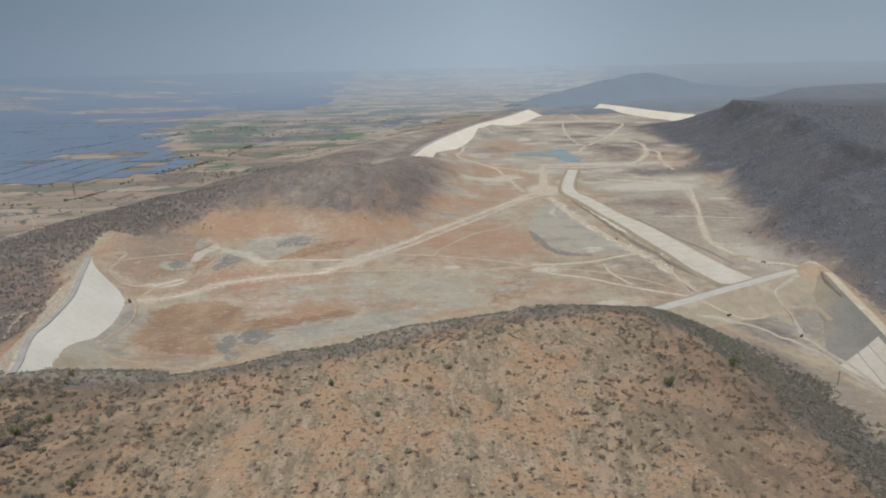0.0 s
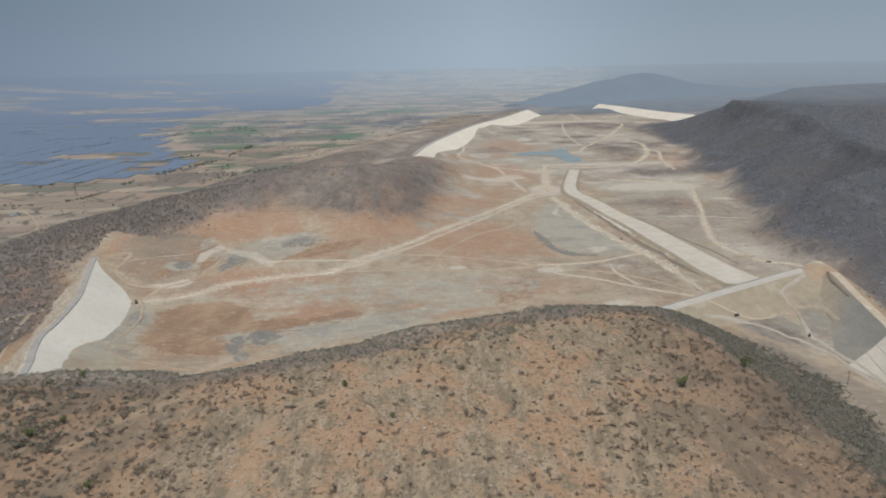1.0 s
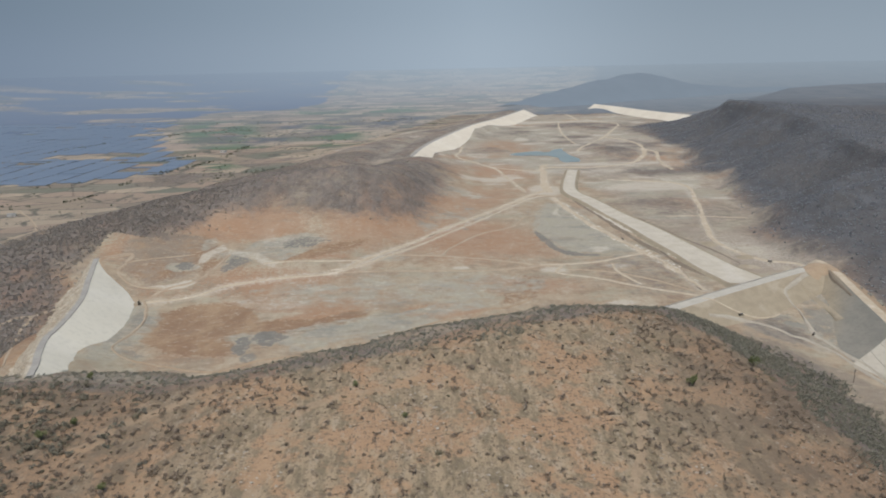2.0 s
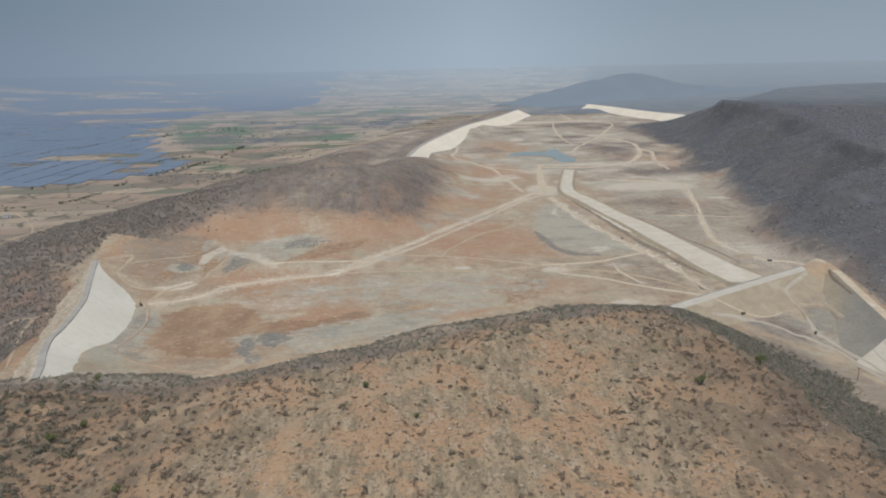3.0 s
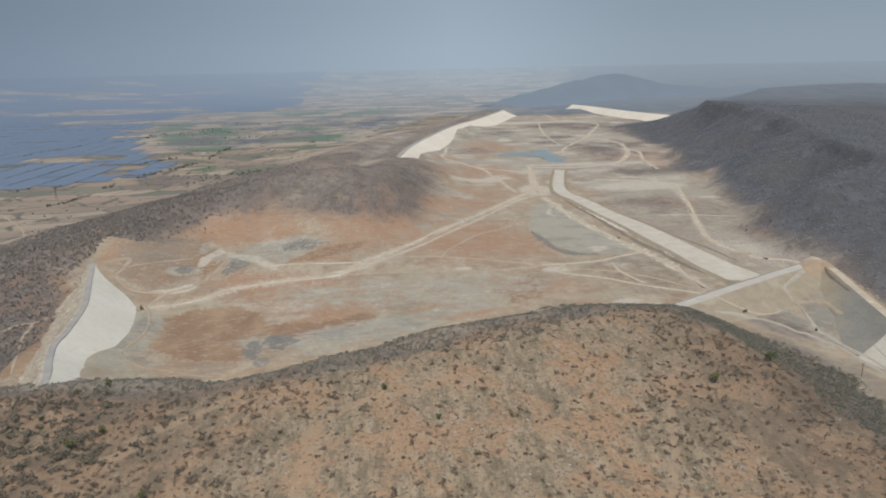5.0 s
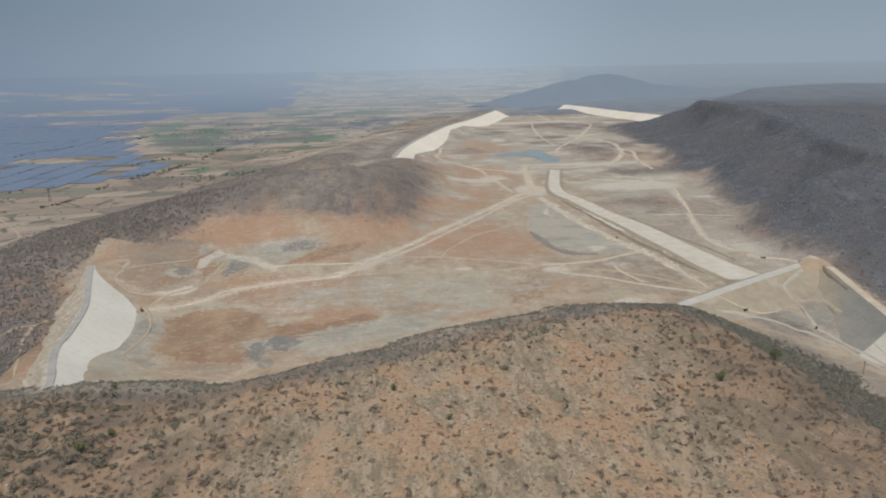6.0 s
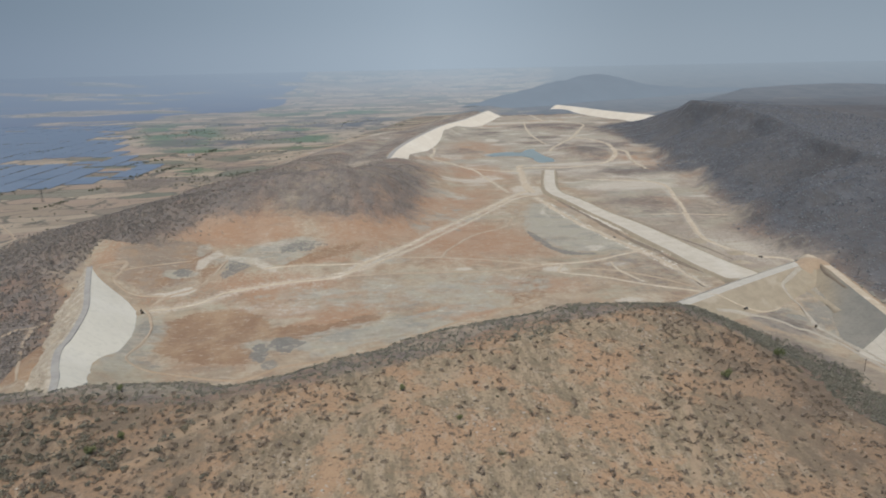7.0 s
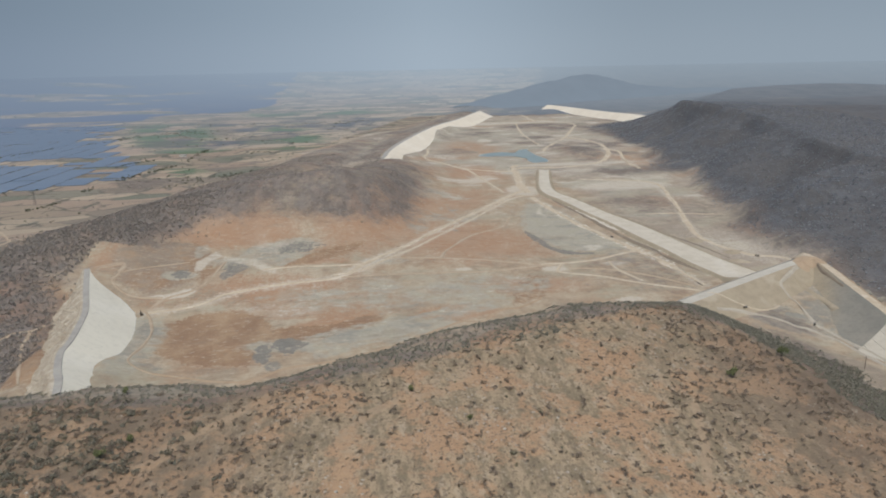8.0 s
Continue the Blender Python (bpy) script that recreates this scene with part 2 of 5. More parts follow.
def ground_material():
    k = Kit("dry_ground", 0.95)
    k.big, k.small = k.noise(46, 7, 0.66), k.noise(9, 6, 0.68)
    fine, mid, wide = k.noise(2.6, 6, 0.68), k.noise(16, 6, 0.64), k.noise(110, 5, 0.6)
    wash = k.noise(27, 8, 0.72, (1, 0.7, 1), -38)
    wash2 = k.noise(34, 8, 0.72, (0.6, 1, 1), 12)
    soil = k.mix(k.step(mid, 0.36, 0.66), TAN, (0.30, 0.225, 0.155))
    soil = k.mix(k.step(wide, 0.48, 0.68), soil, (0.335, 0.235, 0.155))
    # soil greyed in the far basin to imitate haze; duller soil below the eastern hills
    soil = k.mix(k.step(k.attr("haze_dull"), 0.0, 1.0), soil, k.mix(k.step(mid, 0.35, 0.65), (0.31, 0.265, 0.215), (0.36, 0.307, 0.245)))
    soil = k.mix(k.math("MULTIPLY", k.step(wash, 0.50, 0.60), 0.7), soil, (0.45, 0.385, 0.285))
    soil = k.mix(k.math("MULTIPLY", k.step(wash2, 0.52, 0.60), 0.6), soil, (0.27, 0.215, 0.155))
    soil = k.mix(k.math("MULTIPLY", k.step(k.noise(48, 9, 0.76, (0.5, 1, 1), -6), 0.50, 0.58), 0.6), soil, (0.36, 0.338, 0.25))
    soil = k.mix(k.math("MULTIPLY", patched(k, k.attr("red"), 0.25, fine), 0.9), soil, k.mix(k.step(wash, 0.35, 0.65), RED, (0.38, 0.258, 0.172)))
    soil = k.mix(k.math("MULTIPLY", patched(k, k.attr("rust"), 0.15, fine), 0.9), soil, k.mix(k.step(wash, 0.38, 0.62), (0.245, 0.15, 0.092), (0.345, 0.235, 0.145)))
    soil = k.mix(k.math("MULTIPLY", patched(k, k.attr("dug"), 0.4), 0.85), soil, k.mix(k.step(wash2, 0.38, 0.62), (0.235, 0.195, 0.15), (0.30, 0.25, 0.192)))
    rock = k.mix(k.step(mid, 0.33, 0.62), GREY, (0.36, 0.335, 0.27))
    rock = k.mix(k.step(wash2, 0.50, 0.66), rock, (0.262, 0.257, 0.222))
    soil = k.mix(k.math("MULTIPLY", patched(k, k.attr("grey"), 0.2), k.math("ADD", 0.25, k.math("MULTIPLY", k.math("MAXIMUM", k.step(k.noise(13, 8, 0.78, (0.6, 1, 1), 15), 0.42, 0.56), k.step(k.attr("grey"), 0.7, 0.95)), 0.7))), soil, rock)
    fleck = k.step(k.noise(8, 9, 0.8, (0.6, 1, 1), 10), 0.56, 0.64)
    soil = k.mix(k.math("MULTIPLY", fleck, k.math("MULTIPLY", patched(k, k.attr("grey"), 0.2), 0.75)), soil, (0.50, 0.455, 0.36))
    soil = k.mix(k.math("MULTIPLY", patched(k, k.attr("cut"), 0.3), 0.95), soil, k.mix(k.step(mid, 0.35, 0.65), (0.265, 0.247, 0.205), (0.225, 0.212, 0.178)))
    soil = k.mix(k.math("MULTIPLY", patched(k, k.attr("dark"), 0.12, fine), 0.92), soil, k.mix(k.step(mid, 0.35, 0.65), (0.168, 0.167, 0.152), (0.215, 0.203, 0.172)))
    soil = k.mix(k.math("MULTIPLY", patched(k, k.attr("pale"), 0.3, fine), 0.85), soil, k.mix(k.small, (0.46, 0.405, 0.32), PALE))
    soil = k.mix(k.math("MULTIPLY", k.step(k.noise(5, 6, 0.75), 0.57, 0.67), 0.45), soil, (0.19, 0.16, 0.125))
    soil = k.mix(k.math("MULTIPLY", k.step(k.noise(4, 8, 0.82, (0.5, 1, 1), 12), 0.54, 0.62), 0.6), soil, (0.47, 0.405, 0.31))
    soil = k.mix(k.math("MULTIPLY", k.step(k.noise(22, 8, 0.78, (0.35, 1, 1), 8), 0.54, 0.62), 0.35), soil, (0.25, 0.20, 0.15))
    # dry grass and rubble of the hill
    streak = k.noise(5.5, 8, 0.74, (1, 0.28, 1), 38)
    turf = k.mix(k.step(streak, 0.40, 0.60), GRASS, (0.362, 0.278, 0.18))
    turf = k.mix(k.math("MULTIPLY", k.attr("brown"), k.step(k.noise(40, 5, 0.65), 0.26, 0.52)), turf, k.mix(k.small, (0.115, 0.088, 0.064), (0.195, 0.142, 0.098)))
    turf = k.mix(k.math("MULTIPLY", k.step(k.noise(30, 7, 0.7), 0.47, 0.56), k.math("SUBTRACT", 0.85, k.math("MULTIPLY", k.attr("brown"), 0.5))), turf, k.mix(k.small, (0.345, 0.205, 0.117), (0.42, 0.282, 0.172)))
    turf = k.mix(k.math("MULTIPLY", k.step(k.noise(5, 9, 0.8, (1, 0.5, 1), 34), 0.53, 0.61), k.math("SUBTRACT", 0.6, k.math("MULTIPLY", k.attr("brown"), 0.35))), turf, (0.42, 0.345, 0.25))
    turf = k.mix(k.math("MULTIPLY", k.step(k.noise(1.9, 6, 0.74), 0.52, 0.61), 0.85), turf, (0.15, 0.118, 0.085))
    turf = k.mix(k.math("MULTIPLY", k.step(k.math("ADD", k.attr("worn"), k.math("ADD", k.math("MULTIPLY", k.math("SUBTRACT", k.small, 0.5), 1.4), k.math("MULTIPLY", k.math("SUBTRACT", fine, 0.5), 1.0))), 0.05, 0.5), 0.65), turf, k.mix(k.step(k.noise(30, 7, 0.7), 0.45, 0.55), (0.385, 0.282, 0.185), (0.385, 0.26, 0.158)))
    soil = k.mix(k.step(k.attr("hill"), 0.0, 0.4), soil, turf)
    soil = k.mix(k.step(k.attr("field"), 0.1, 0.5), soil, field_colour(k, wide, mid))
    cover = k.mix(k.step(mid, 0.35, 0.68), SCRUB, k.mix(k.small, (0.208, 0.18, 0.157), (0.245, 0.195, 0.16)))
    # scrub of the eastern hills: the blue of distance haze is mixed into its colour
    cover = k.mix(k.step(k.attr("haze_blue"), 0.1, 0.7), cover, k.mix(k.step(mid, 0.35, 0.68), (0.102, 0.109, 0.118), (0.137, 0.142, 0.148)))
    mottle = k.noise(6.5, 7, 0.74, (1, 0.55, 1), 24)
    cover = k.mix(k.math("MULTIPLY", k.step(mottle, 0.44, 0.60), 0.75), cover, k.mix(k.step(k.attr("haze_blue"), 0.1, 0.7), (0.14, 0.123, 0.107), (0.074, 0.077, 0.082)))
    cover = k.mix(k.math("MULTIPLY", k.step(k.noise(60, 6, 0.68, (1, 0.5, 1), 24), 0.52, 0.64), k.step(k.attr("haze_blue"), 0.6, 0.1)), cover, (0.235, 0.165, 0.125))
    cover = k.mix(k.math("MULTIPLY", k.step(k.noise(15, 7, 0.74, (1, 0.6, 1), 30), 0.49, 0.58), 0.6), cover, k.mix(k.step(k.attr("haze_blue"), 0.1, 0.7), (0.115, 0.10, 0.087), (0.085, 0.083, 0.08)))
    cover = k.mix(k.math("MULTIPLY", k.step(k.noise(75, 6, 0.66, (1, 0.6, 1), 10), 0.48, 0.6), 0.4), cover, k.mix(k.step(k.attr("haze_blue"), 0.1, 0.7), (0.21, 0.16, 0.125), (0.122, 0.115, 0.108)))
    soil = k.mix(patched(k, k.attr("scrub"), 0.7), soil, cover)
    soil = k.mix(k.math("MULTIPLY", k.step(fine, 0.40, 0.75), 0.25), soil, (0.20, 0.15, 0.11))
    k.bump(k.math("ADD", k.math("MULTIPLY", mid, 1.0), k.math("MULTIPLY", fine, 0.55)), 0.9, 1.2)
    return k.done(soil)


def earth_material(name, a, b, size=9.0, c=None, grain=(1, 1, 1), turn=0.0, bump=0.35):
    k = Kit(name, 0.95)
    mid, fine = k.noise(size, 5, 0.6, grain, turn), k.noise(size * 0.16, 5, 0.65)
    col = k.mix(k.step(mid, 0.34, 0.68), a, b)
    if c:
        col = k.mix(k.step(k.noise(size * 2.3, 4, 0.6, grain, turn), 0.52, 0.68), col, c)
    col = k.mix(k.math("MULTIPLY", k.step(fine, 0.45, 0.75), 0.3), col, tuple(v * 0.6 for v in a))
    k.bump(k.math("ADD", mid, fine), bump, 0.6)
    return k.done(col)


M_GROUND = ground_material()
M_ROAD = earth_material("pale_dirt_road", (0.51, 0.432, 0.322), (0.44, 0.358, 0.258), 6, (0.57, 0.495, 0.385))
M_TRACK = earth_material("ochre_dirt_track", (0.43, 0.35, 0.255), (0.37, 0.285, 0.20), 7)
M_PALE_CREST = earth_material("pale_crest_gravel", (0.49, 0.455, 0.385), (0.435, 0.402, 0.335), 7)
M_GRIT = earth_material("grey_gritty_track", (0.43, 0.385, 0.31), (0.37, 0.325, 0.255), 6)
M_CONCRETE = earth_material("canal_lining", (0.535, 0.485, 0.395), (0.47, 0.42, 0.335), 14, (0.55, 0.505, 0.425), bump=0.15)
M_FACE = earth_material("white_dam_facing", (0.655, 0.615, 0.505), (0.62, 0.58, 0.475), 26, (0.675, 0.635, 0.53), bump=0.06)
M_FACE_FAR = earth_material("cream_dam_facing", (0.68, 0.615, 0.50), (0.63, 0.56, 0.45), 40, (0.70, 0.64, 0.53), bump=0.05)
M_CREST = earth_material("grey_crest_gravel", (0.37, 0.35, 0.31), (0.31, 0.295, 0.265), 8)
M_FILL = earth_material("tan_rockfill", (0.36, 0.303, 0.217), (0.31, 0.26, 0.186), 10, (0.40, 0.342, 0.255), (1, 1, 2))
def slope_material():
    """Tan fill that gives way to grey fresh-cut rock along the spur."""
    k = Kit("graded_cut_slope", 0.95)
    sep = k.n.new("ShaderNodeSeparateXYZ")
    k.l.new(k.pos, sep.inputs[0])
    mid, fine = k.noise(20, 6, 0.66, (1, 0.6, 1), 25), k.noise(2.5, 5, 0.65)
    # metres from the hollow's seam with the dam, and height up the ridge
    run = k.math("ADD", k.math("SUBTRACT", sep.outputs["Y"], k.math("MULTIPLY", sep.outputs["X"], 1.2)), k.math("ADD", -160.0, k.math("MULTIPLY", k.math("SUBTRACT", k.noise(45, 5, 0.6), 0.5), 40.0)))
    tan = k.mix(k.step(mid, 0.35, 0.65), (0.36, 0.303, 0.217), (0.31, 0.26, 0.186))
    grey = k.mix(k.step(mid, 0.35, 0.65), (0.265, 0.247, 0.205), (0.222, 0.21, 0.178))
    col = k.mix(k.step(run, -22, -55), tan, grey)
    col = k.mix(k.step(k.math("ADD", sep.outputs["Y"], k.math("MULTIPLY", sep.outputs["Z"], 2.0)), 516, 536), col, (0.37, 0.28, 0.19))
    col = k.mix(k.math("MULTIPLY", k.step(fine, 0.45, 0.7), 0.35), col, (0.16, 0.145, 0.12))
    k.bump(k.math("ADD", mid, fine), 0.3, 0.6)
    return k.done(col)


M_DUG = earth_material("dug_over_soil", (0.24, 0.195, 0.145), (0.195, 0.158, 0.118), 5, (0.30, 0.25, 0.19))
M_SPOIL = earth_material("white_rock_spoil", (0.60, 0.55, 0.46), (0.50, 0.445, 0.355), 5)
M_ROCKFILL = earth_material("pale_tipped_rock", (0.46, 0.395, 0.30), (0.35, 0.29, 0.215), 4, (0.54, 0.475, 0.375), (1, 1, 1.6), bump=0.8)
M_SLOPE = slope_material()
M_CUT = earth_material("grey_cut_slope", (0.27, 0.25, 0.205), (0.225, 0.215, 0.18), 22, (0.36, 0.315, 0.24), (1, 0.5, 1), 20, bump=0.3)
M_OCHRE = earth_material("ochre_fill", (0.40, 0.303, 0.207), (0.35, 0.258, 0.172), 8, (0.42, 0.345, 0.25))


# ------------------------------------------------------------------ mesh helpers
def mesh_from(name, verts, faces, mats, slots=None, smooth_faces=False):
    me = bpy.data.meshes.new(name)
    me.from_pydata([tuple(v) for v in verts], [], [tuple(f) for f in faces])
    for m in mats if isinstance(mats, (list, tuple)) else [mats]:
        me.materials.append(m)
    if slots is not None:
        me.polygons.foreach_set("material_index", np.asarray(slots, dtype=np.int32))
    if smooth_faces:
        me.polygons.foreach_set("use_smooth", np.ones(len(me.polygons), dtype=bool))
    me.update()
    return me


def empty(name, x=0.0, y=0.0, z=0.0, turn=0.0):
    ob = new(name)
    ob.matrix_basis = pose(x, y, z, 0, 0, turn)
    ob.empty_display_size = 0.5
    return ob


def hang(name, me, parent, label=""):
    ob = new(name, me)
    ob.parent = parent
    return tagged(ob, label) if label else ob


def part(name, bm, mat, parent, label=""):
    me = bpy.data.meshes.new(name)
    bm.to_mesh(me)
    bm.free()
    me.materials.append(mat)
    return hang(name, me, parent, label)


def box(bm, x, y, z, sx, sy, sz, turn=None, bevel=0.0):
    made = bmesh.ops.create_cube(bm, size=1.0, matrix=Matrix.Translation((x, y, z)) @ (turn or Matrix()) @ Matrix.Diagonal((sx, sy, sz, 1)))
    if bevel:
        edges = {e for v in made["verts"] for e in v.link_edges}
        bmesh.ops.bevel(bm, geom=list(edges), offset=bevel, segments=2, affect="EDGES")
    return bm


def resample(points, step):
    """A smooth line through a few plan points, cut at even steps."""
    p = np.array(points, float)
    e = np.vstack([2 * p[0] - p[1], p, 2 * p[-1] - p[-2]])
    out = []
    for i in range(len(p) - 1):
        a, b, c, d = e[i:i + 4]
        for t in np.linspace(0, 1, max(2, int(np.linalg.norm((c - b)[:2]) / 2)), endpoint=False):
            out.append(0.5 * (2 * b + (c - a) * t + (2 * a - 5 * b + 4 * c - d) * t * t + (3 * b - a - 3 * c + d) * t ** 3))
    out = np.array(out + [p[-1]])
    run = np.r_[0, np.cumsum(np.hypot(*np.diff(out[:, :2], axis=0).T))]
    at = np.linspace(0, run[-1], max(2, int(run[-1] / step) + 1))
    return np.array([np.interp(at, run, out[:, k]) for k in range(out.shape[1])]).T


def normals(line):
    d = np.gradient(line[:, :2], axis=0)
    d /= np.hypot(d[:, 0], d[:, 1])[:, None] + 1e-9
    return np.c_[-d[:, 1], d[:, 0]]           # to the left of the way


def strip_mesh(name, rails, mats, slots=None, smooth_faces=True):
    """A sheet between rails, each an array of points of the same length."""
    n, k = len(rails[0]), len(rails)
    verts = np.stack(rails, 1).reshape(-1, 3)
    faces, which = [], []
    for i in range(n - 1):
        for j in range(k - 1):
            a = i * k + j
            faces.append((a, a + 1, a + k + 1, a + k))
            which.append(slots[j] if slots else 0)
    return mesh_from(name, verts, faces, mats, which, smooth_faces)


# ------------------------------------------------------------------ embankments: plan, crest height, side slopes
DAMS = {
    "west": dict(line=[(-310.6, 567, 20), (-287.6, 506, 20), (-271.7, 465, 20), (-264.7, 439.5, 20), (-257.8, 405.8, 20), (-255.6, 387, 20), (-246.6, 362, 20), (-239.6, 347, 20), (-228.6, 314, 20)], half=2.8, left=1.5, right=1.45, base=-9, strip=0.5, rough=1.2,
                 toe=[(-312, 571, 19.5), (-295.4, 552, 15.7), (-273.6, 529, 7.6), (-263, 518.5, 3.7), (-253.7, 504.7, 1.1), (-248.6, 491.7, 1.1), (-244.2, 477.5, 1.8), (-237, 447, 2.6), (-233.8, 417.7, 4.6), (-237.3, 400, 8.6), (-236.6, 389.7, 9.4), (-231, 364, 11.8), (-222, 335, 12)], under=-1,
                 heel=[(-311, 561, 20), (-302, 521, 16), (-302, 501, 11), (-305, 493, 7), (-299, 472, 6), (-288, 434, 6), (-266, 385, 15), (-264, 370, 12), (-262, 340, 14)]),
    "north_west": dict(line=[(-62, 1165, 19), (-50, 1225, 20), (-35, 1335, 20), (4, 1508, 20), (93, 1820, 20), (184, 2035, 20), (306, 2385, 20)], half=4.5, left=1.6, right=2.3, base=-4,
                       toe=[(-22, 1225, 8), (-9, 1321, 10), (16, 1388, 6), (36, 1441, 2), (60, 1541, 2), (79, 1632, 5), (91, 1717, 10), (100, 1782, 14), (145, 1889, 13), (191, 1944, 4), (233, 2021, 0), (327, 2296, 1)], under=1),
    "north_east": dict(line=[(616, 2620, 20), (656, 2440, 20), (692, 2215, 20), (744, 2012, 20), (800, 1815, 20)], half=4.5, left=1.6, right=1.5, base=-4),
    "intake": dict(line=[(118, 416, 11), (152, 437, 11), (205, 469, 11), (270, 507, 11), (306, 526, 11.5)], half=4.5, left=1.6, right=1.75, base=-10),
    "spur": dict(line=[(307, 534, 12), (305, 505, 10.8), (297, 468, 9.2), (291, 440, 8), (284, 408, 6.8), (270, 350, 5), (256, 290, 3)], half=3.0, left=1.5, right=2.0, base=-11, bowl=44.0),
}


def flank(d, top, off, side):
    """Height of a dam's side, that far from its crest line."""
    out = np.maximum(np.asarray(off, float) - d["half"], 0)
    flat = top - out / np.where(side > 0, d["left"], d["right"])
    if "bowl" not in d:
        return flat
    hollow = top + (d["base"] - top) * (1 - (1 - np.clip(out / d["bowl"], 0, 1)) ** 1.7)      # scooped out, steep above
    return np.where(side > 0, flat, hollow)


def raised(x, y):
    """The ground with the embankments on it."""
    z = height(x, y)
    for d in DAMS.values():
        dist, top, side = along(d["line"], np.asarray(x, float), np.asarray(y, float))
        z = np.maximum(z, flank(d, top, dist, side))
    return z


# ------------------------------------------------------------------ plan of roads: name, label, line, width, material, lift, raggedness
ROADS = []


def way(name, label, line, width, mat, lift, ragged):
    ROADS.append((name, label, line, width, mat, lift, ragged))


way("road", "broad pale haul road crossing the basin", [(-243, 501), (-208, 512), (-190, 529), (-169, 537), (-147, 543), (-101, 556), (-83, 585), (-59, 624), (-31, 669), (7, 735), (62, 822), (121, 918), (151, 952)], (3.6, 8.5), M_ROAD, 0.5, 1.1)
way("dirt_track", "braided pale strand beside the haul road", [(-106, 561), (-82, 573), (-58, 608), (-29, 650), (9, 715), (59, 796), (111, 885), (140, 914)], (2.4, 4.5), M_ROAD, 0.45, 1.4)
way("dirt_track", "pale track past the white rock outcrop", [(-243, 505), (-242, 515), (-235, 527), (-218, 539), (-209, 559), (-205, 580), (-203, 597)], 3.2, M_TRACK, 0.4, 1.2)
way("dirt_track", "thin reddish track over the head of the white dam", [(-306, 572), (-286, 584), (-284, 566), (-274, 574), (-254, 586), (-234, 596)], 2.2, M_TRACK, 0.35, 1.0)
way("dirt_track", "thin tan track over the red slope", [(-167, 574), (-143, 580), (-113, 584), (-83, 589)], 3, M_ROAD, 0.4, 1.0)
way("road", "pale haul road beyond the junction", [(148, 930), (155, 1007), (169, 1101), (175, 1161), (189, 1197)], 12, M_ROAD, 0.6, 1.0)
way("road", "pale service road beside the canal", [(147, 897), (153, 813), (161, 733), (174, 668), (185, 613), (193, 574), (198, 500)], 8, M_ROAD, 0.5, 1.2)
way("dirt_track", "pale dirt track to the canal", [(79, 573), (93, 576), (112, 579), (134, 584), (159, 598), (185, 611)], 4, M_ROAD, 0.4, 1.0)
way("dirt_track", "pale dirt track below the hill", [(99, 573), (91, 551), (121, 536), (147, 514), (166, 501), (188, 488)], 3.5, M_ROAD, 0.4, 0.9)
way("dirt_track", "faint track over dark scrubby soil", [(102, 562), (135, 553), (163, 532), (190, 497)], 3, M_TRACK, 0.4, 1.0)
way("dirt_track", "pale branch through dug-over ground", [(145, 577), (143, 553), (153, 517)], 3, M_ROAD, 0.4, 1.4)
way("dirt_track", "faint grey track across red earth", [(-59, 614), (-5, 604), (50, 585), (89, 570)], 4, M_TRACK, 0.35, 1.0)
way("dirt_track", "wide faint track across red earth", [(-101, 556), (-52, 561), (22, 558), (79, 570)], 4, M_TRACK, 0.35, 1.2)
way("dirt_track", "red track climbing across the basin", [(-8, 606), (2, 636), (35, 695), (73, 728), (91, 777)], 3.5, M_TRACK, 0.35, 1.2)
way("dirt_track", "ochre track round the foot of the hill", [(-206, 390), (-187, 384), (-168, 377), (-150, 374), (-138, 380), (-129, 387), (-113, 392), (-99, 395), (-85, 400), (-68, 409), (-49, 419), (-30, 434), (-10, 448), (-1, 448), (10, 452), (24, 467), (37, 469), (58, 486)], 2.6, M_OCHRE, 0.4, 0.8)
way("road", "tan haul road along the foot of the hills", [(256, 1028), (351, 977), (326, 850), (287, 723), (270, 661), (270, 617), (284, 578), (307, 563), (303, 524)], 7, M_ROAD, 0.5, 1.0)
way("dirt_track", "narrow track above the white dam", [(-302, 568), (-285, 582), (-283, 564), (-284, 550), (-277, 539), (-263, 530), (-239, 527)], 2.5, M_TRACK, 0.4, 0.6)
way("road", "pale road at the foot of the cut slope", [(174, 434), (203, 437), (219, 427), (225, 417), (231, 415), (237, 405), (243, 391), (241, 360), (239, 339)], 3.6, M_GRIT, 0.5, 1.0)
way("dirt_track", "pale track below the earthfill dam", [(176, 452), (205, 443), (224, 446), (234, 452)], 1.6, M_ROAD, 0.4, 0.8)
way("dirt_track", "track winding down the cut slope", [(281, 506), (269, 496), (258, 487), (250, 477), (251, 457), (246, 434), (243, 420), (246, 409), (248, 384), (247, 360), (243, 336)], 3.4, M_GRIT, 0.5, 1.1)
way("dirt_track", "tan tongue of tipped fill on the cut slope", [(271, 491), (273, 481), (273, 463), (272, 448), (270, 438)], 5.0, M_FILL, 0.4, 1.0)
way("dirt_track", "dark ditch beside the spur's crest", [(306, 522), (298, 498), (293, 475), (290, 460)], 2.0, M_DUG, 0.5, 0.8)
way("dirt_track", "ochre earth along the outer edge of the spur", [(306, 470), (299, 440), (293, 410), (285, 375), (276, 345)], 8, M_OCHRE, 0.4, 1.2)
way("dirt_track", "long pale track across the far basin floor", [(277, 2031), (325, 2063), (394, 2102), (458, 2149), (506, 2087), (528, 1988), (511, 1899)], 7, M_ROAD, 0.6, 1.3)
way("dirt_track", "pale track under the far cream dam", [(371, 2349), (427, 2416), (461, 2406), (454, 2241), (445, 2129)], 6, M_ROAD, 0.6, 1.3)
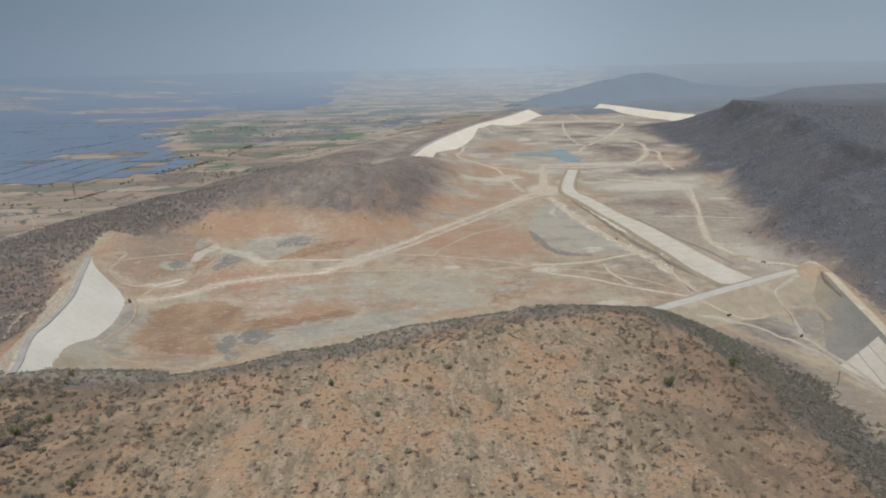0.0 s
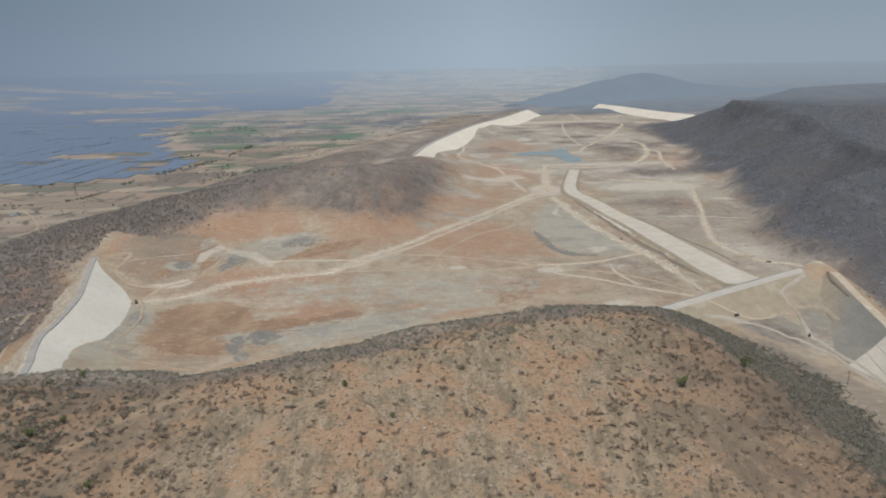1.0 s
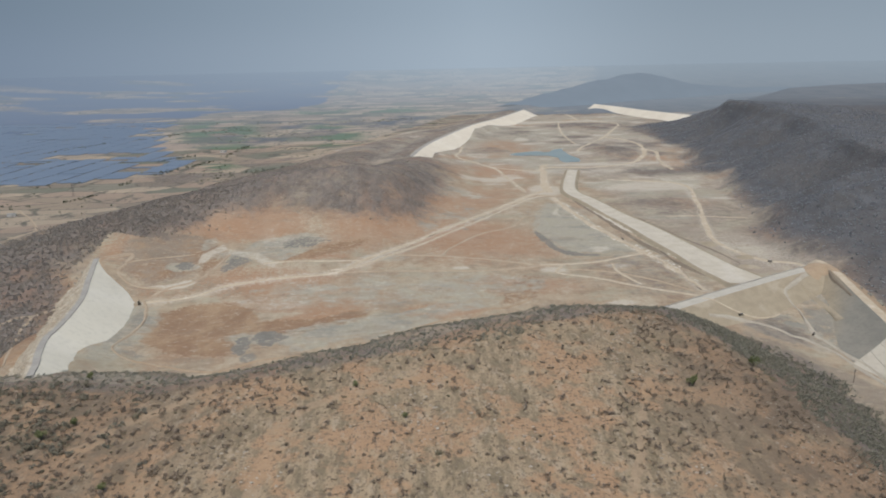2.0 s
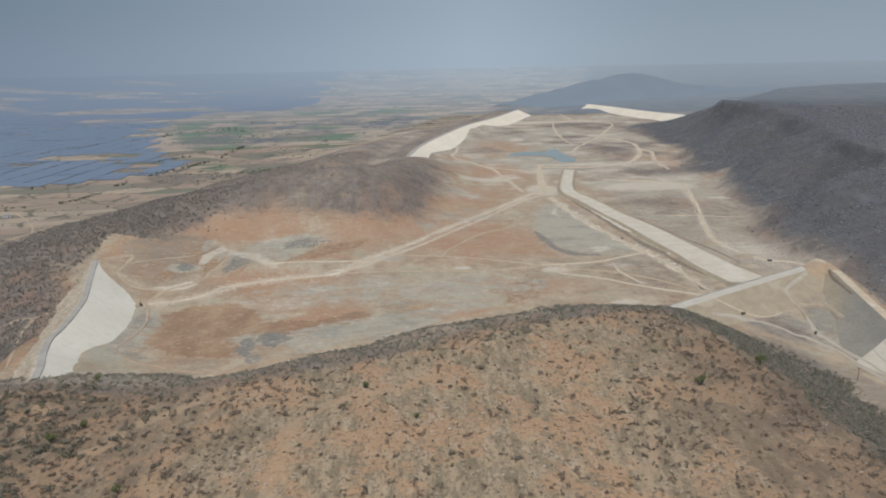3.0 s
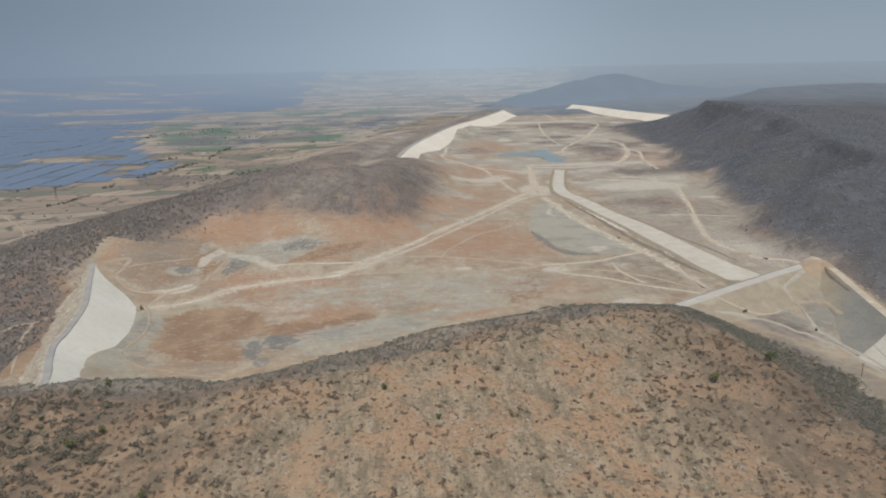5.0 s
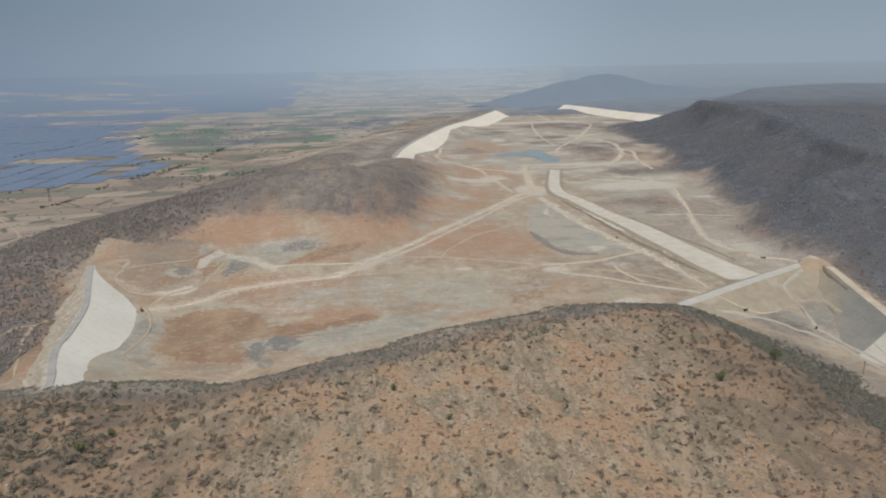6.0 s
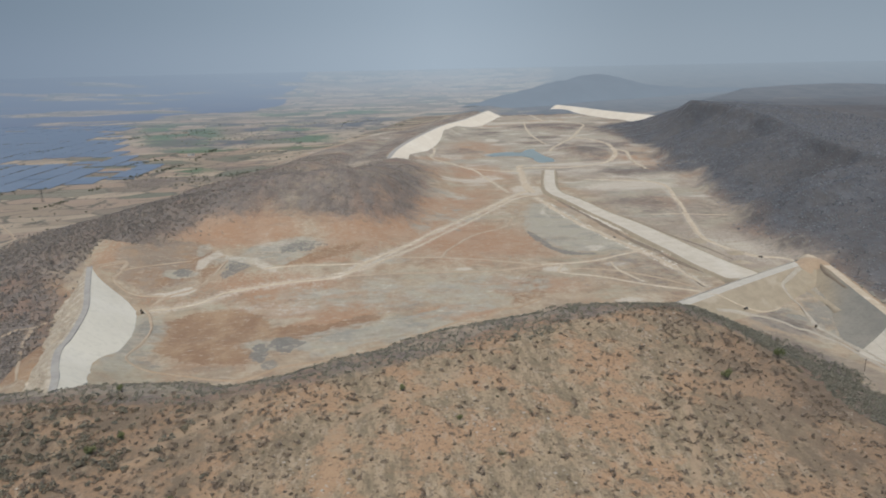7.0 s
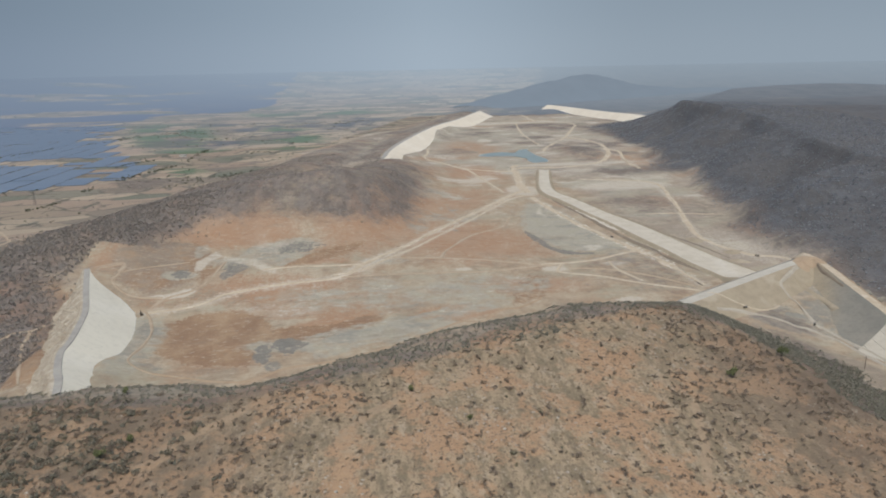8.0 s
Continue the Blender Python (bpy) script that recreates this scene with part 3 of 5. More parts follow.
way("dirt_track", "thin pale track down to the pond", [(376, 2089), (341, 1883), (318, 1716), (309, 1592), (305, 1495)], 5, M_ROAD, 0.6, 1.3)
way("dirt_track", "pale track winding from the low dam to the pond", [(519, 1933), (464, 1792), (406, 1640), (351, 1529), (304, 1429), (283, 1368)], 7, M_ROAD, 0.6, 1.3)
way("road", "tan road looping round a dark mound", [(403, 1628), (427, 1569), (438, 1487), (422, 1382), (383, 1263), (353, 1208), (314, 1174), (269, 1157), (230, 1160), (191, 1165), (173, 1148)], 9, M_ROAD, 0.6, 1.3)
way("dirt_track", "tan track from the curved dam to the junction", [(50, 1470), (42, 1383), (31, 1340), (39, 1289), (62, 1238), (83, 1182), (97, 1144), (104, 1067), (111, 989), (116, 938)], 5, M_ROAD, 0.6, 1.3)
way("dirt_track", "pale track along the red flats", [(83, 1182), (110, 1156), (146, 1134), (175, 1131)], 5, M_ROAD, 0.6, 1.3)
way("dirt_track", "tan track at the foot of the dark hills", [(415, 1400), (433, 1346), (397, 1209), (387, 1110)], 7, M_ROAD, 0.6, 1.3)
way("dirt_track", "straight pale track under the hillside", [(258, 767), (297, 763), (345, 749)], 3, M_ROAD, 0.4, 0.8)
way("dirt_track", "field track on the plain", [(-568, 888), (-507, 810), (-432, 689), (-438, 649)], 3.5, M_TRACK, 0.4, 0.8)
way("dirt_track", "dark dug-over strip beside the canal", [(172, 880), (181, 783), (188, 694), (197, 632), (205, 578), (213, 547), (225, 519)], 7, M_DUG, 0.3, 1.3)
way("dirt_track", "dark ditch along the edge of the canal", [(189, 842), (197, 755), (203, 720), (209, 665), (214, 610), (224, 545)], 3, M_DUG, 0.5, 1.5)
way("spoil_strip", "broken line of white spoil beside the canal", [(180, 836), (185, 775), (193, 709), (202, 671), (206, 631), (209, 603), (213, 578), (217, 556)], 3.2, M_SPOIL, 0.6, 2.2)
way("dirt_track", "dark ditch on the hill side of the canal", [(222, 760), (232, 712), (242, 660), (252, 615), (258, 570)], 2.5, M_DUG, 0.4, 1.6)
way("dirt_track", "thin red track west of the white dam", [(-345, 440), (-325, 449), (-319, 461), (-309, 464), (-304, 473)], 2.5, M_TRACK, 0.4, 0.8)
way("dirt_track", "thin ochre track below the rockfill slope", [(-309, 464), (-302, 436), (-286, 400), (-270, 366)], 3, M_TRACK, 0.4, 0.8)
way("dirt_track", "pale track round the toe of the white dam", [(-246, 505), (-237, 488), (-228, 461), (-225, 434), (-226, 416), (-224, 403), (-216, 395), (-206, 390)], 2.4, M_TRACK, 0.4, 0.9)

# footpaths worn into the near hill, with half their width
WORN = [([(90, 303), (77, 271), (70, 251), (67, 239), (59, 223), (52, 205)], 1.6), ([(-85, 205), (-85, 220), (-84, 233), (-82, 239), (-85, 251), (-81, 260), (-72, 272), (-57, 282), (-39, 286), (-20, 300)], 2.4), ([(-165, 242), (-159, 245), (-154, 251), (-156, 257), (-152, 261), (-144, 267), (-137, 271), (-125, 285), (-117, 295)], 2.4)]

# ------------------------------------------------------------------ ground
gx = axis((-4950, -2500, 90), (-2500, -900, 34), (-900, -450, 11), (-450, 520, 4), (520, 1000, 9), (1000, 2000, 28), (2000, 4950, 90))
gy = axis((-4950, -1000, 150), (-1000, 150, 40), (150, 210, 9), (210, 640, 3.5), (640, 1250, 6), (1250, 2100, 10), (2100, 3000, 24), (3000, 4950, 60))
GX, GY = np.meshgrid(gx, gy)
GZ = height(GX, GY)

# right-hand edge of the solar park: y, then x
EDGE_SOLAR = ([1040, 1090, 1187, 1328, 1522, 1670, 1880, 2130, 2333, 2656, 2943, 3033, 3460, 3815], [-700, -640, -499, -510, -608, -696, -745, -889, -894, -967, -876, -607, -571, -559])

PATCHES = []


def patch(kind, strength, edge, *outline):
    """A bare patch of one kind of ground: full strength a few metres inside its outline."""
    PATCHES.append((kind, strength, edge, outline))


patch("grey", 1.0, 7, (131, 867), (154, 850), (164, 801), (167, 730), (176, 673), (186, 624), (135, 609), (109, 615), (100, 669), (91, 699), (109, 798))
patch("pale", 0.8, 5, (144, 837), (128, 795), (136, 768), (136, 794))
patch("pale", 1.0, 4, (134, 616), (146, 632), (151, 628), (145, 615))
patch("dark", 0.3, 5, (92, 720), (102, 675), (105, 635), (125, 613), (141, 610), (139, 602), (112, 603), (99, 630), (94, 664))
patch("rust", 0.75, 9, (-224, 450), (-224, 481), (-208, 496), (-182, 498), (-157, 485), (-142, 456), (-106, 455), (-75, 470), (-66, 462), (-88, 438), (-118, 432), (-148, 428), (-151, 395), (-181, 399), (-217, 422))
patch("rust", 0.25, 9, (-152, 574), (-134, 585), (-96, 619), (-77, 662), (-109, 638), (-142, 607))
patch("rust", 0.2, 7, (-223, 575), (-217, 597), (-203, 600), (-205, 579), (-215, 556))
patch("pale", 0.95, 4, (-226, 575), (-229, 596), (-224, 607), (-217, 626), (-208, 612), (-216, 597), (-219, 576))
patch("pale", 0.25, 5, (-211, 615), (-194, 608), (-176, 601), (-162, 583), (-151, 563), (-162, 567), (-178, 583), (-191, 590), (-206, 601))
patch("pale", 0.8, 3, (-236, 524), (-235, 535), (-222, 544), (-214, 537), (-222, 530))
patch("grey", 0.8, 6, (-231, 602), (-237, 629), (-231, 645), (-221, 629), (-225, 609))
patch("grey", 0.9, 7, (-166, 612), (-166, 642), (-149, 656), (-124, 656), (-120, 645), (-134, 621), (-148, 611))
patch("grey", 0.7, 8, (-194, 594), (-165, 621), (-148, 612), (-126, 623), (-152, 583))
patch("grey", 0.7, 8, (-118, 424), (-89, 441), (-54, 459), (-25, 474), (-7, 490), (29, 494), (36, 475), (-17, 456), (-49, 428), (-79, 416), (-108, 400))
patch("pale", -0.02, 12, (-176, 501), (-148, 504), (-117, 502), (-116, 480), (-139, 477), (-163, 489))
patch("dark", 0.3, 5, (-244, 571), (-237, 579), (-228, 576), (-226, 562), (-237, 560))
patch("dark", 0.14, 6, (-201, 597), (-185, 593), (-179, 581), (-188, 570), (-199, 555), (-202, 574))
patch("dark", 0.06, 9, (-163, 639), (-138, 649), (-117, 642), (-134, 621), (-157, 616))
patch("dark", 0.6, 5, (-139, 434), (-128, 437), (-115, 425), (-122, 415), (-127, 406), (-134, 416), (-140, 427))
patch("dark", 0.7, 4, (-149, 406), (-150, 426), (-143, 428), (-138, 409), (-139, 396), (-144, 396))
patch("cut", 0.5, 4, (-141, 392), (-138, 398), (-132, 400), (-128, 391), (-135, 383))
patch("cut", 0.0, 10, (-238, 481), (-227, 470), (-216, 435), (-205, 398), (-207, 392), (-226, 400), (-238, 412), (-236, 426), (-237, 458))
patch("red", 1.0, 8, (-32, 453), (-33, 473), (-18, 482), (5, 482), (11, 469), (6, 453), (-9, 450))
patch("rust", 0.1, 8, (34, 476), (41, 508), (59, 544), (74, 542), (65, 492))
patch("grey", 1.0, 7, (-73, 431), (-68, 457), (-54, 467), (-36, 462), (-36, 436), (-49, 423), (-64, 415))
patch("cut", 0.15, 16, (284, 508), (262, 497), (257, 484), (253, 462), (246, 430), (249, 386), (271, 380), (290, 408), (296, 448), (300, 500))
patch("dug", 0.35, 14, (190, 420), (214, 404), (240, 333), (240, 230), (184, 230), (176, 303), (179, 357))
patch("rust", 0.35, 16, (-296, 600), (-284, 552), (-252, 535), (-228, 556), (-214, 606), (-238, 645), (-290, 630))
patch("dug", 0.12, 18, (-300, 600), (-284, 548), (-252, 530), (-222, 550), (-214, 606), (-238, 645), (-290, 630))
patch("dug", 0.08, 25, (240, 560), (225, 720), (205, 850), (260, 900), (330, 860), (390, 800), (350, 700), (335, 600), (310, 560))
patch("grey", 0.9, 7, (-250, 500), (-236, 483), (-226, 440), (-216, 402), (-216, 378), (-236, 378), (-240, 419), (-246, 459))
patch("rust", 0.5, 14, (-372, 540), (-330, 553), (-304, 514), (-262, 413), (-240, 350), (-300, 380))


# outline of the thicket on the steep side of the near hill
SHOULDER = ((128, 402), (150, 424), (178, 430), (196, 404), (213, 393), (219, 368), (216, 349), (212, 329), (211, 300), (211, 180), (174, 180), (167, 240), (162, 268), (162, 292), (158, 316), (144, 354))


def inside_by(outline, x, y):
    """Metres inside an outline; negative outside."""
    ring = [*outline, outline[0]]
    d = along(ring, x, y)[0]
    odd = np.zeros(np.shape(x), bool)
    for (x0, y0), (x1, y1) in zip(ring[:-1], ring[1:]):
        if y0 != y1:
            odd ^= ((y0 > y) != (y1 > y)) & (x < x0 + (y - y0) * (x1 - x0) / (y1 - y0))
    return np.where(odd, d, -d)


def land_masks(x, y):
    out = {}
    red = np.maximum.reduce([1.2 * blob(x, y, -10, 467, 34, 13), 1.5 * blob(x, y, -103, 460, 38, 12, 20), 1.1 * blob(x, y, -20, 795, 225, 52, 61), 1.4 * blob(x, y, -215, 672, 74, 42), 1.2 * blob(x, y, -130, 595, 40, 10, 10),
                             0.8 * blob(x, y, 32, 672, 78, 90), 0.7 * blob(x, y, 55, 520, 45, 24), 0.6 * blob(x, y, 150, 1480, 60, 150), 0.7 * blob(x, y, 100, 1120, 60, 110), 0.5 * blob(x, y, 360, 1345, 45, 80), 1.0 * blob(x, y, 1120, 1860, 110, 70)])
    out["red"] = red
    out["grey"] = np.maximum.reduce([1.9 * blob(x, y, -72, 437, 68, 17, 16), 0.75 * blob(x, y, -40, 515, 110, 32, 4), 1.8 * blob(x, y, -158, 631, 44, 18, 31), 1.8 * blob(x, y, -236, 567, 16, 9), 1.5 * blob(x, y, -195, 600, 28, 13, 20), 1.3 * blob(x, y, -60, 600, 22, 10),
                                     blob(x, y, -228, 440, 15, 46), blob(x, y, -140, 425, 24, 12), 0.8 * blob(x, y, 258, 760, 34, 14), 0.8 * blob(x, y, 345, 1090, 55, 60), 0.8 * blob(x, y, 360, 880, 60, 14), 0.5 * blob(x, y, 250, 1700, 120, 200), 0.8 * blob(x, y, 228, 428, 34, 22, -40)])
    out["pale"] = np.maximum.reduce([blob(x, y, 126, 476, 11, 6), blob(x, y, 8, 566, 8, 5), blob(x, y, 90, 560, 12, 8), blob(x, y, 147, 631, 11, 8), blob(x, y, 148, 571, 12, 7), 1.3 * blob(x, y, -236, 530, 17, 4),
                                     1.2 * blob(x, y, 300, 962, 74, 38), 1.1 * blob(x, y, 378, 866, 34, 9), 1.3 * blob(x, y, 146, 952, 24, 44), 0.25 * blob(x, y, 292, 610, 26, 45), 0.8 * blob(x, y, 300, 1190, 130, 22), 0.6 * blob(x, y, 300, 2090, 260, 40), 0.5 * blob(x, y, 420, 1500, 70, 120), 0.5 * blob(x, y, 250, 1120, 120, 30)])
    for row in ROADS:
        if row[4] not in (M_ROAD, M_SPOIL):
            continue
        wide = row[3][1] if isinstance(row[3], tuple) else row[3]
        near = (x > min(p[0] for p in row[2]) - 30) & (x < max(p[0] for p in row[2]) + 30) & (y > min(p[1] for p in row[2]) - 30) & (y < max(p[1] for p in row[2]) + 30)
        d = along(row[2], x[near], y[near])[0]
        out["pale"][near] = np.maximum(out["pale"][near], 0.3 - 0.5 * d / wide)
    for kind in ("dark", "rust", "cut", "dug"):
        out[kind] = np.full(np.shape(x), -1.0)
    inside = (y > 470) & (y < 2300)
    out["red"] = np.where(inside, np.maximum(out["red"], 1.3 * fbm(x, y, 120, 45) - 0.38), out["red"])
    out["grey"] = np.where(inside, np.maximum(out["grey"], 1.4 * fbm(x, y, 90, 46) - np.where(y > 900, 0.32, 0.5)), out["grey"])
    out["pale"] = np.where(inside, np.maximum(out["pale"], 1.3 * fbm(x, y, 40, 47) - np.where(y > 1000, 0.3, 0.78)), out["pale"])
    for kind, strength, edge, outline in PATCHES:
        ox, oy = [p[0] for p in outline], [p[1] for p in outline]
        near = (x > min(ox) - 40) & (x < max(ox) + 40) & (y > min(oy) - 40) & (y < max(oy) + 40)
        out[kind][near] = np.maximum(out[kind][near], np.clip(inside_by(outline, x[near], y[near]) / edge, -1.5, strength))
    d1, h1, s1 = along(RIDGE_WEST, x, y)
    d2, h2, s2 = along(RIDGE_FAR, x, y)
    ridge = np.maximum(h1 * np.exp(-(d1 / np.where(s1 > 0, 105, 92)) ** 2) / 18 - 0.95, 0.9 * np.exp(-(d2 / np.where(s2 > 0, 80, 45)) ** 2) - 0.32)
    d3, h3, _ = along(RIDGE_FLANK, x, y)
    ridge = np.maximum(ridge, h3 * np.exp(-(d3 / 85) ** 2) / 12 - 0.75)
    ridge = np.minimum(ridge, 1.0 - 0.42 * smooth(-290, -190, x) - 0.15 * smooth(900, 1200, y))
    ridge = np.where((y < 620) & (x > -318), -1, ridge)
    foot = np.interp(y, *FOOT_EAST)
    edge = np.interp(y, *EDGE_EAST)
    t = (x + 28 * fbm(x, y, 150, 31) - foot) / np.maximum(edge - foot, 60)
    slope = np.where(t < 1.06, np.clip(t * 3.4 + 0.1 + 0.5 * fbm(x, y, 70, 42), -1, 1.2), 1.0 + 0.3 * fbm(x, y, 120, 41))
    slope = np.where(blob(x, y, 1120, 1860, 90, 55) > 0, -0.2, slope)
    hill, fall = near_hill(x, y)
    mine = hill > raised(x, y) - 0.6
    brow = np.where(mine & (y < 460), np.clip((fall + 9 * smooth(-60, 60, x) * smooth(145, 110, x)) / 14, -1, 0.32 + 0.8 * smooth(105, 150, x)), -1)
    brow = np.where((y < 460) & ~mine, -1, brow)
    wild = np.where((y < 600) & (x < -285), np.clip((-(x + 262) - 0.28 * (y - 330)) / 25, -1, 1) * 0.55 + 0.25 + 0.6 * fbm(x, y, 50, 43), -1)
    mound = np.maximum.reduce([0.9 * blob(x, y, 352, 1340, 62, 92), 0.4 * blob(x, y, 245, 1130, 60, 60) - 0.1, 0.35 * blob(x, y, 290, 830, 50, 90), 0.3 * blob(x, y, 170, 545, 45, 50), 0.8 * blob(x, y, 420, 2000, 120, 60), 0.8 * blob(x, y, 350, 1950, 60, 70), np.where((y > 1000) & (y < 2500), 1.5 * fbm(x, y, 110, 55) - 0.28, -1), 0.75 * blob(x, y, 222, 425, 26, 22, -40)])
    mound = np.maximum(mound, np.where((x > 120) & (y < 440), np.clip(inside_by(SHOULDER, x, y) / 12, -1, 0.4 + 0.4 * smooth(365, 320, y)), -1))
    out["scrub"] = np.maximum.reduce([ridge, slope, brow, wild, mound])
    out["scrub"] = np.where(y > 2380, np.maximum(out["scrub"], np.clip((x - 0.34 * (y - 2450) - 330) / 130 + 0.9 * fbm(x, y, 260, 57), -1, 1)), out["scrub"])
    # where haze blue is painted into the scrub: eastern hills, faintly the western ridge
    out["haze_blue"] = np.where(x > 260, np.clip(2.4 * t + 0.2 + 0.4 * fbm(x, y, 110, 58), 0, 1), 0) * smooth(360, 560, y)
    out["haze_blue"] = out["haze_blue"] * np.where(x > 260, 1 - 0.38 * smooth(1.02, 1.12, t), 1)
    out["haze_blue"] = np.maximum(out["haze_blue"], np.where(x < 60, 0.12 * smooth(560, 800, y), 0))
    # painted haze grows with distance up the basin; dull eastern soil joins it
    out["haze_dull"] = np.maximum(smooth(980, 1250, y), 0.85 * smooth(195, 255, x) * smooth(500, 560, y))
    out["brown"] = 0.95 * np.maximum(smooth(50, 150, x), 0.8 * smooth(-70, -170, x))
    out["worn"] = np.maximum.reduce([1.0 - along(line, x, y)[0] / (1.6 * wide) for line, wide in WORN])
    out["hill"] = np.where(mine & (y < 460) & (fall < 14), 1.0, 0.0)
    west = np.minimum(np.where(y > 1240, np.where(s2 > 0, d2 - 50, -1), np.where(s1 > 0, d1 - 95, -1)), d3 - 62)
    behind = np.where(y < -100, 1.0, 0.0)
    out["field"] = np.clip(np.maximum.reduce([west / 40, behind, np.where((y > 2950) & (x < 450), 1, 0), np.where(x < -420, (y - 560 - 0.2 * (x + 420)) / 60, 0)]), 0, 1)
    out["solar"] = np.where((np.hypot(x, y) > 2390) & (y > 0), np.minimum(np.clip((np.interp(y, *EDGE_SOLAR) + 90 * fbm(x, y, 120, 49) - x) / 60, -1, 1), 0.34 + 1.3 * fbm(x * 0.3, y, 170, 48)), -1)
    out["green"] = np.maximum.reduce([1.2 * blob(x, y, -660, 2060, 130, 480, 18), blob(x, y, -300, 1930, 90, 460, 14), blob(x, y, -300, 2800, 380, 170), 0.8 * blob(x, y, -200, 1560, 130, 70), 0.8 * blob(x, y, -490, 1600, 120, 80), 0.8 * blob(x, y, -420, 1260, 60, 60)])
    return out


def cover_mesh(name, keep, mat):
    n = len(gx)
    i, j = np.meshgrid(np.arange(n - 1), np.arange(len(gy) - 1))
    a = (j * n + i)[keep]
    quads = np.stack([a, a + 1, a + n + 1, a + n], 1)
    used, inv = np.unique(quads, return_inverse=True)
    quads = inv.reshape(-1, 4)
    x, y, z = GX.ravel()[used], GY.ravel()[used], GZ.ravel()[used]
    me = bpy.data.meshes.new(name)
    me.vertices.add(len(x))
    me.vertices.foreach_set("co", np.stack([x, y, z], 1).ravel())
    me.loops.add(quads.size)
    me.loops.foreach_set("vertex_index", quads.ravel().astype(np.int32))
    me.polygons.add(len(quads))
    me.polygons.foreach_set("loop_start", np.arange(0, quads.size, 4, dtype=np.int32))
    me.polygons.foreach_set("use_smooth", np.ones(len(quads), dtype=bool))
    me.update(calc_edges=True)
    for key, val in land_masks(x, y).items():
        me.attributes.new(key, "FLOAT", "POINT").data.foreach_set("value", np.clip(val, -1.5, 1.5).astype(np.float32))
    me.materials.append(mat)
    return me


mid_d = np.hypot((GX[1:, 1:] + GX[:-1, :-1]) / 2, (GY[1:, 1:] + GY[:-1, :-1]) / 2)
mid_x, mid_y = (GX[1:, 1:] + GX[:-1, :-1]) / 2, (GY[1:, 1:] + GY[:-1, :-1]) / 2
off = np.where((mid_y > 0) & (mid_x < np.interp(mid_y, [1200, 1810, 2330, 2800], [-300, -130, 20, 180])), 1650.0, np.where((mid_x > 720) & (mid_y > 0), 1550.0, 2450.0))      # where the far ground with painted haze begins
tagged(new("ground", cover_mesh("ground", mid_d < off, M_GROUND)), "dry red and tan earth of an empty reservoir basin among scrub hills", "ground", kind="structure")

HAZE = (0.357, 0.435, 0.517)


def haze_colour(k, west, rest, east=0.82):
    """A haze tint for glowing far surfaces, deeper towards the west and the east."""
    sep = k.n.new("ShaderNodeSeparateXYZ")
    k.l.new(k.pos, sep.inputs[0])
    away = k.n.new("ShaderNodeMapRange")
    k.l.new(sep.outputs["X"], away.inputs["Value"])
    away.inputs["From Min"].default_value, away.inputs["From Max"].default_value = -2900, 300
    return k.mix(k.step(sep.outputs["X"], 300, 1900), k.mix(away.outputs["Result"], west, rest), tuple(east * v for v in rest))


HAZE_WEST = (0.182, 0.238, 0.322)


def distance_material():
    """The far plain, its haze painted in as glow that grows with distance."""
    k = Kit("painted_haze_plain", 1.0)
    k.big, k.small = k.noise(60, 5, 0.6), k.noise(12, 4, 0.6)
    land = field_colour(k, k.noise(110, 5, 0.6), k.noise(16, 4, 0.6), (120, 95))
    land = k.mix(k.math("MULTIPLY", k.step(k.noise(420, 6, 0.62, (0.55, 1, 1), 8), 0.46, 0.62), 0.4), land, (0.36, 0.285, 0.23))
    land = k.mix(k.step(k.noise(130, 6, 0.68, (0.4, 1, 1), 8), 0.52, 0.62), land, (0.13, 0.132, 0.112))
    land = k.mix(k.step(k.math("ADD", k.attr("solar"), k.math("SUBTRACT", k.noise(90, 5, 0.6, (0.4, 1, 1)), 0.5)), 0.0, 0.22), land, k.mix(k.math("MULTIPLY", k.step(k.noise(45, 6, 0.7, (0.16, 1, 1), 6), 0.55, 0.66), 0.45), (0.10, 0.13, 0.195), (0.25, 0.22, 0.19)))
    land = k.mix(patched(k, k.attr("scrub"), 0.7), land, k.mix(k.step(k.noise(70, 7, 0.7, (1, 0.5, 1)), 0.42, 0.62), (0.13, 0.13, 0.133), (0.095, 0.103, 0.11)))
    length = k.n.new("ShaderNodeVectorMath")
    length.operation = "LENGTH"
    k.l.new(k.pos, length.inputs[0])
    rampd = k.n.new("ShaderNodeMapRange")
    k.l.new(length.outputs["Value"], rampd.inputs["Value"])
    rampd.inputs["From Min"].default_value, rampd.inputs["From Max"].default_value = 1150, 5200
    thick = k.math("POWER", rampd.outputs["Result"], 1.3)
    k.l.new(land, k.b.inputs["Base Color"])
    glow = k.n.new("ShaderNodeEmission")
    k.l.new(haze_colour(k, HAZE_WEST, HAZE), glow.inputs[0])
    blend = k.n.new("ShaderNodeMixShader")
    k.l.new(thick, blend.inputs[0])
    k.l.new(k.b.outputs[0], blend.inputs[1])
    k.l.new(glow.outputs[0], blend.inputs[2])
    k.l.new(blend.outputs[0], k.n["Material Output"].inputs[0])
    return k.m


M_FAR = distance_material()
tagged(new("backdrop", cover_mesh("backdrop", (mid_d >= off) & (mid_d < 4880), M_FAR)), "far plain under painted haze, running out to the horizon", "distance", kind="structure")


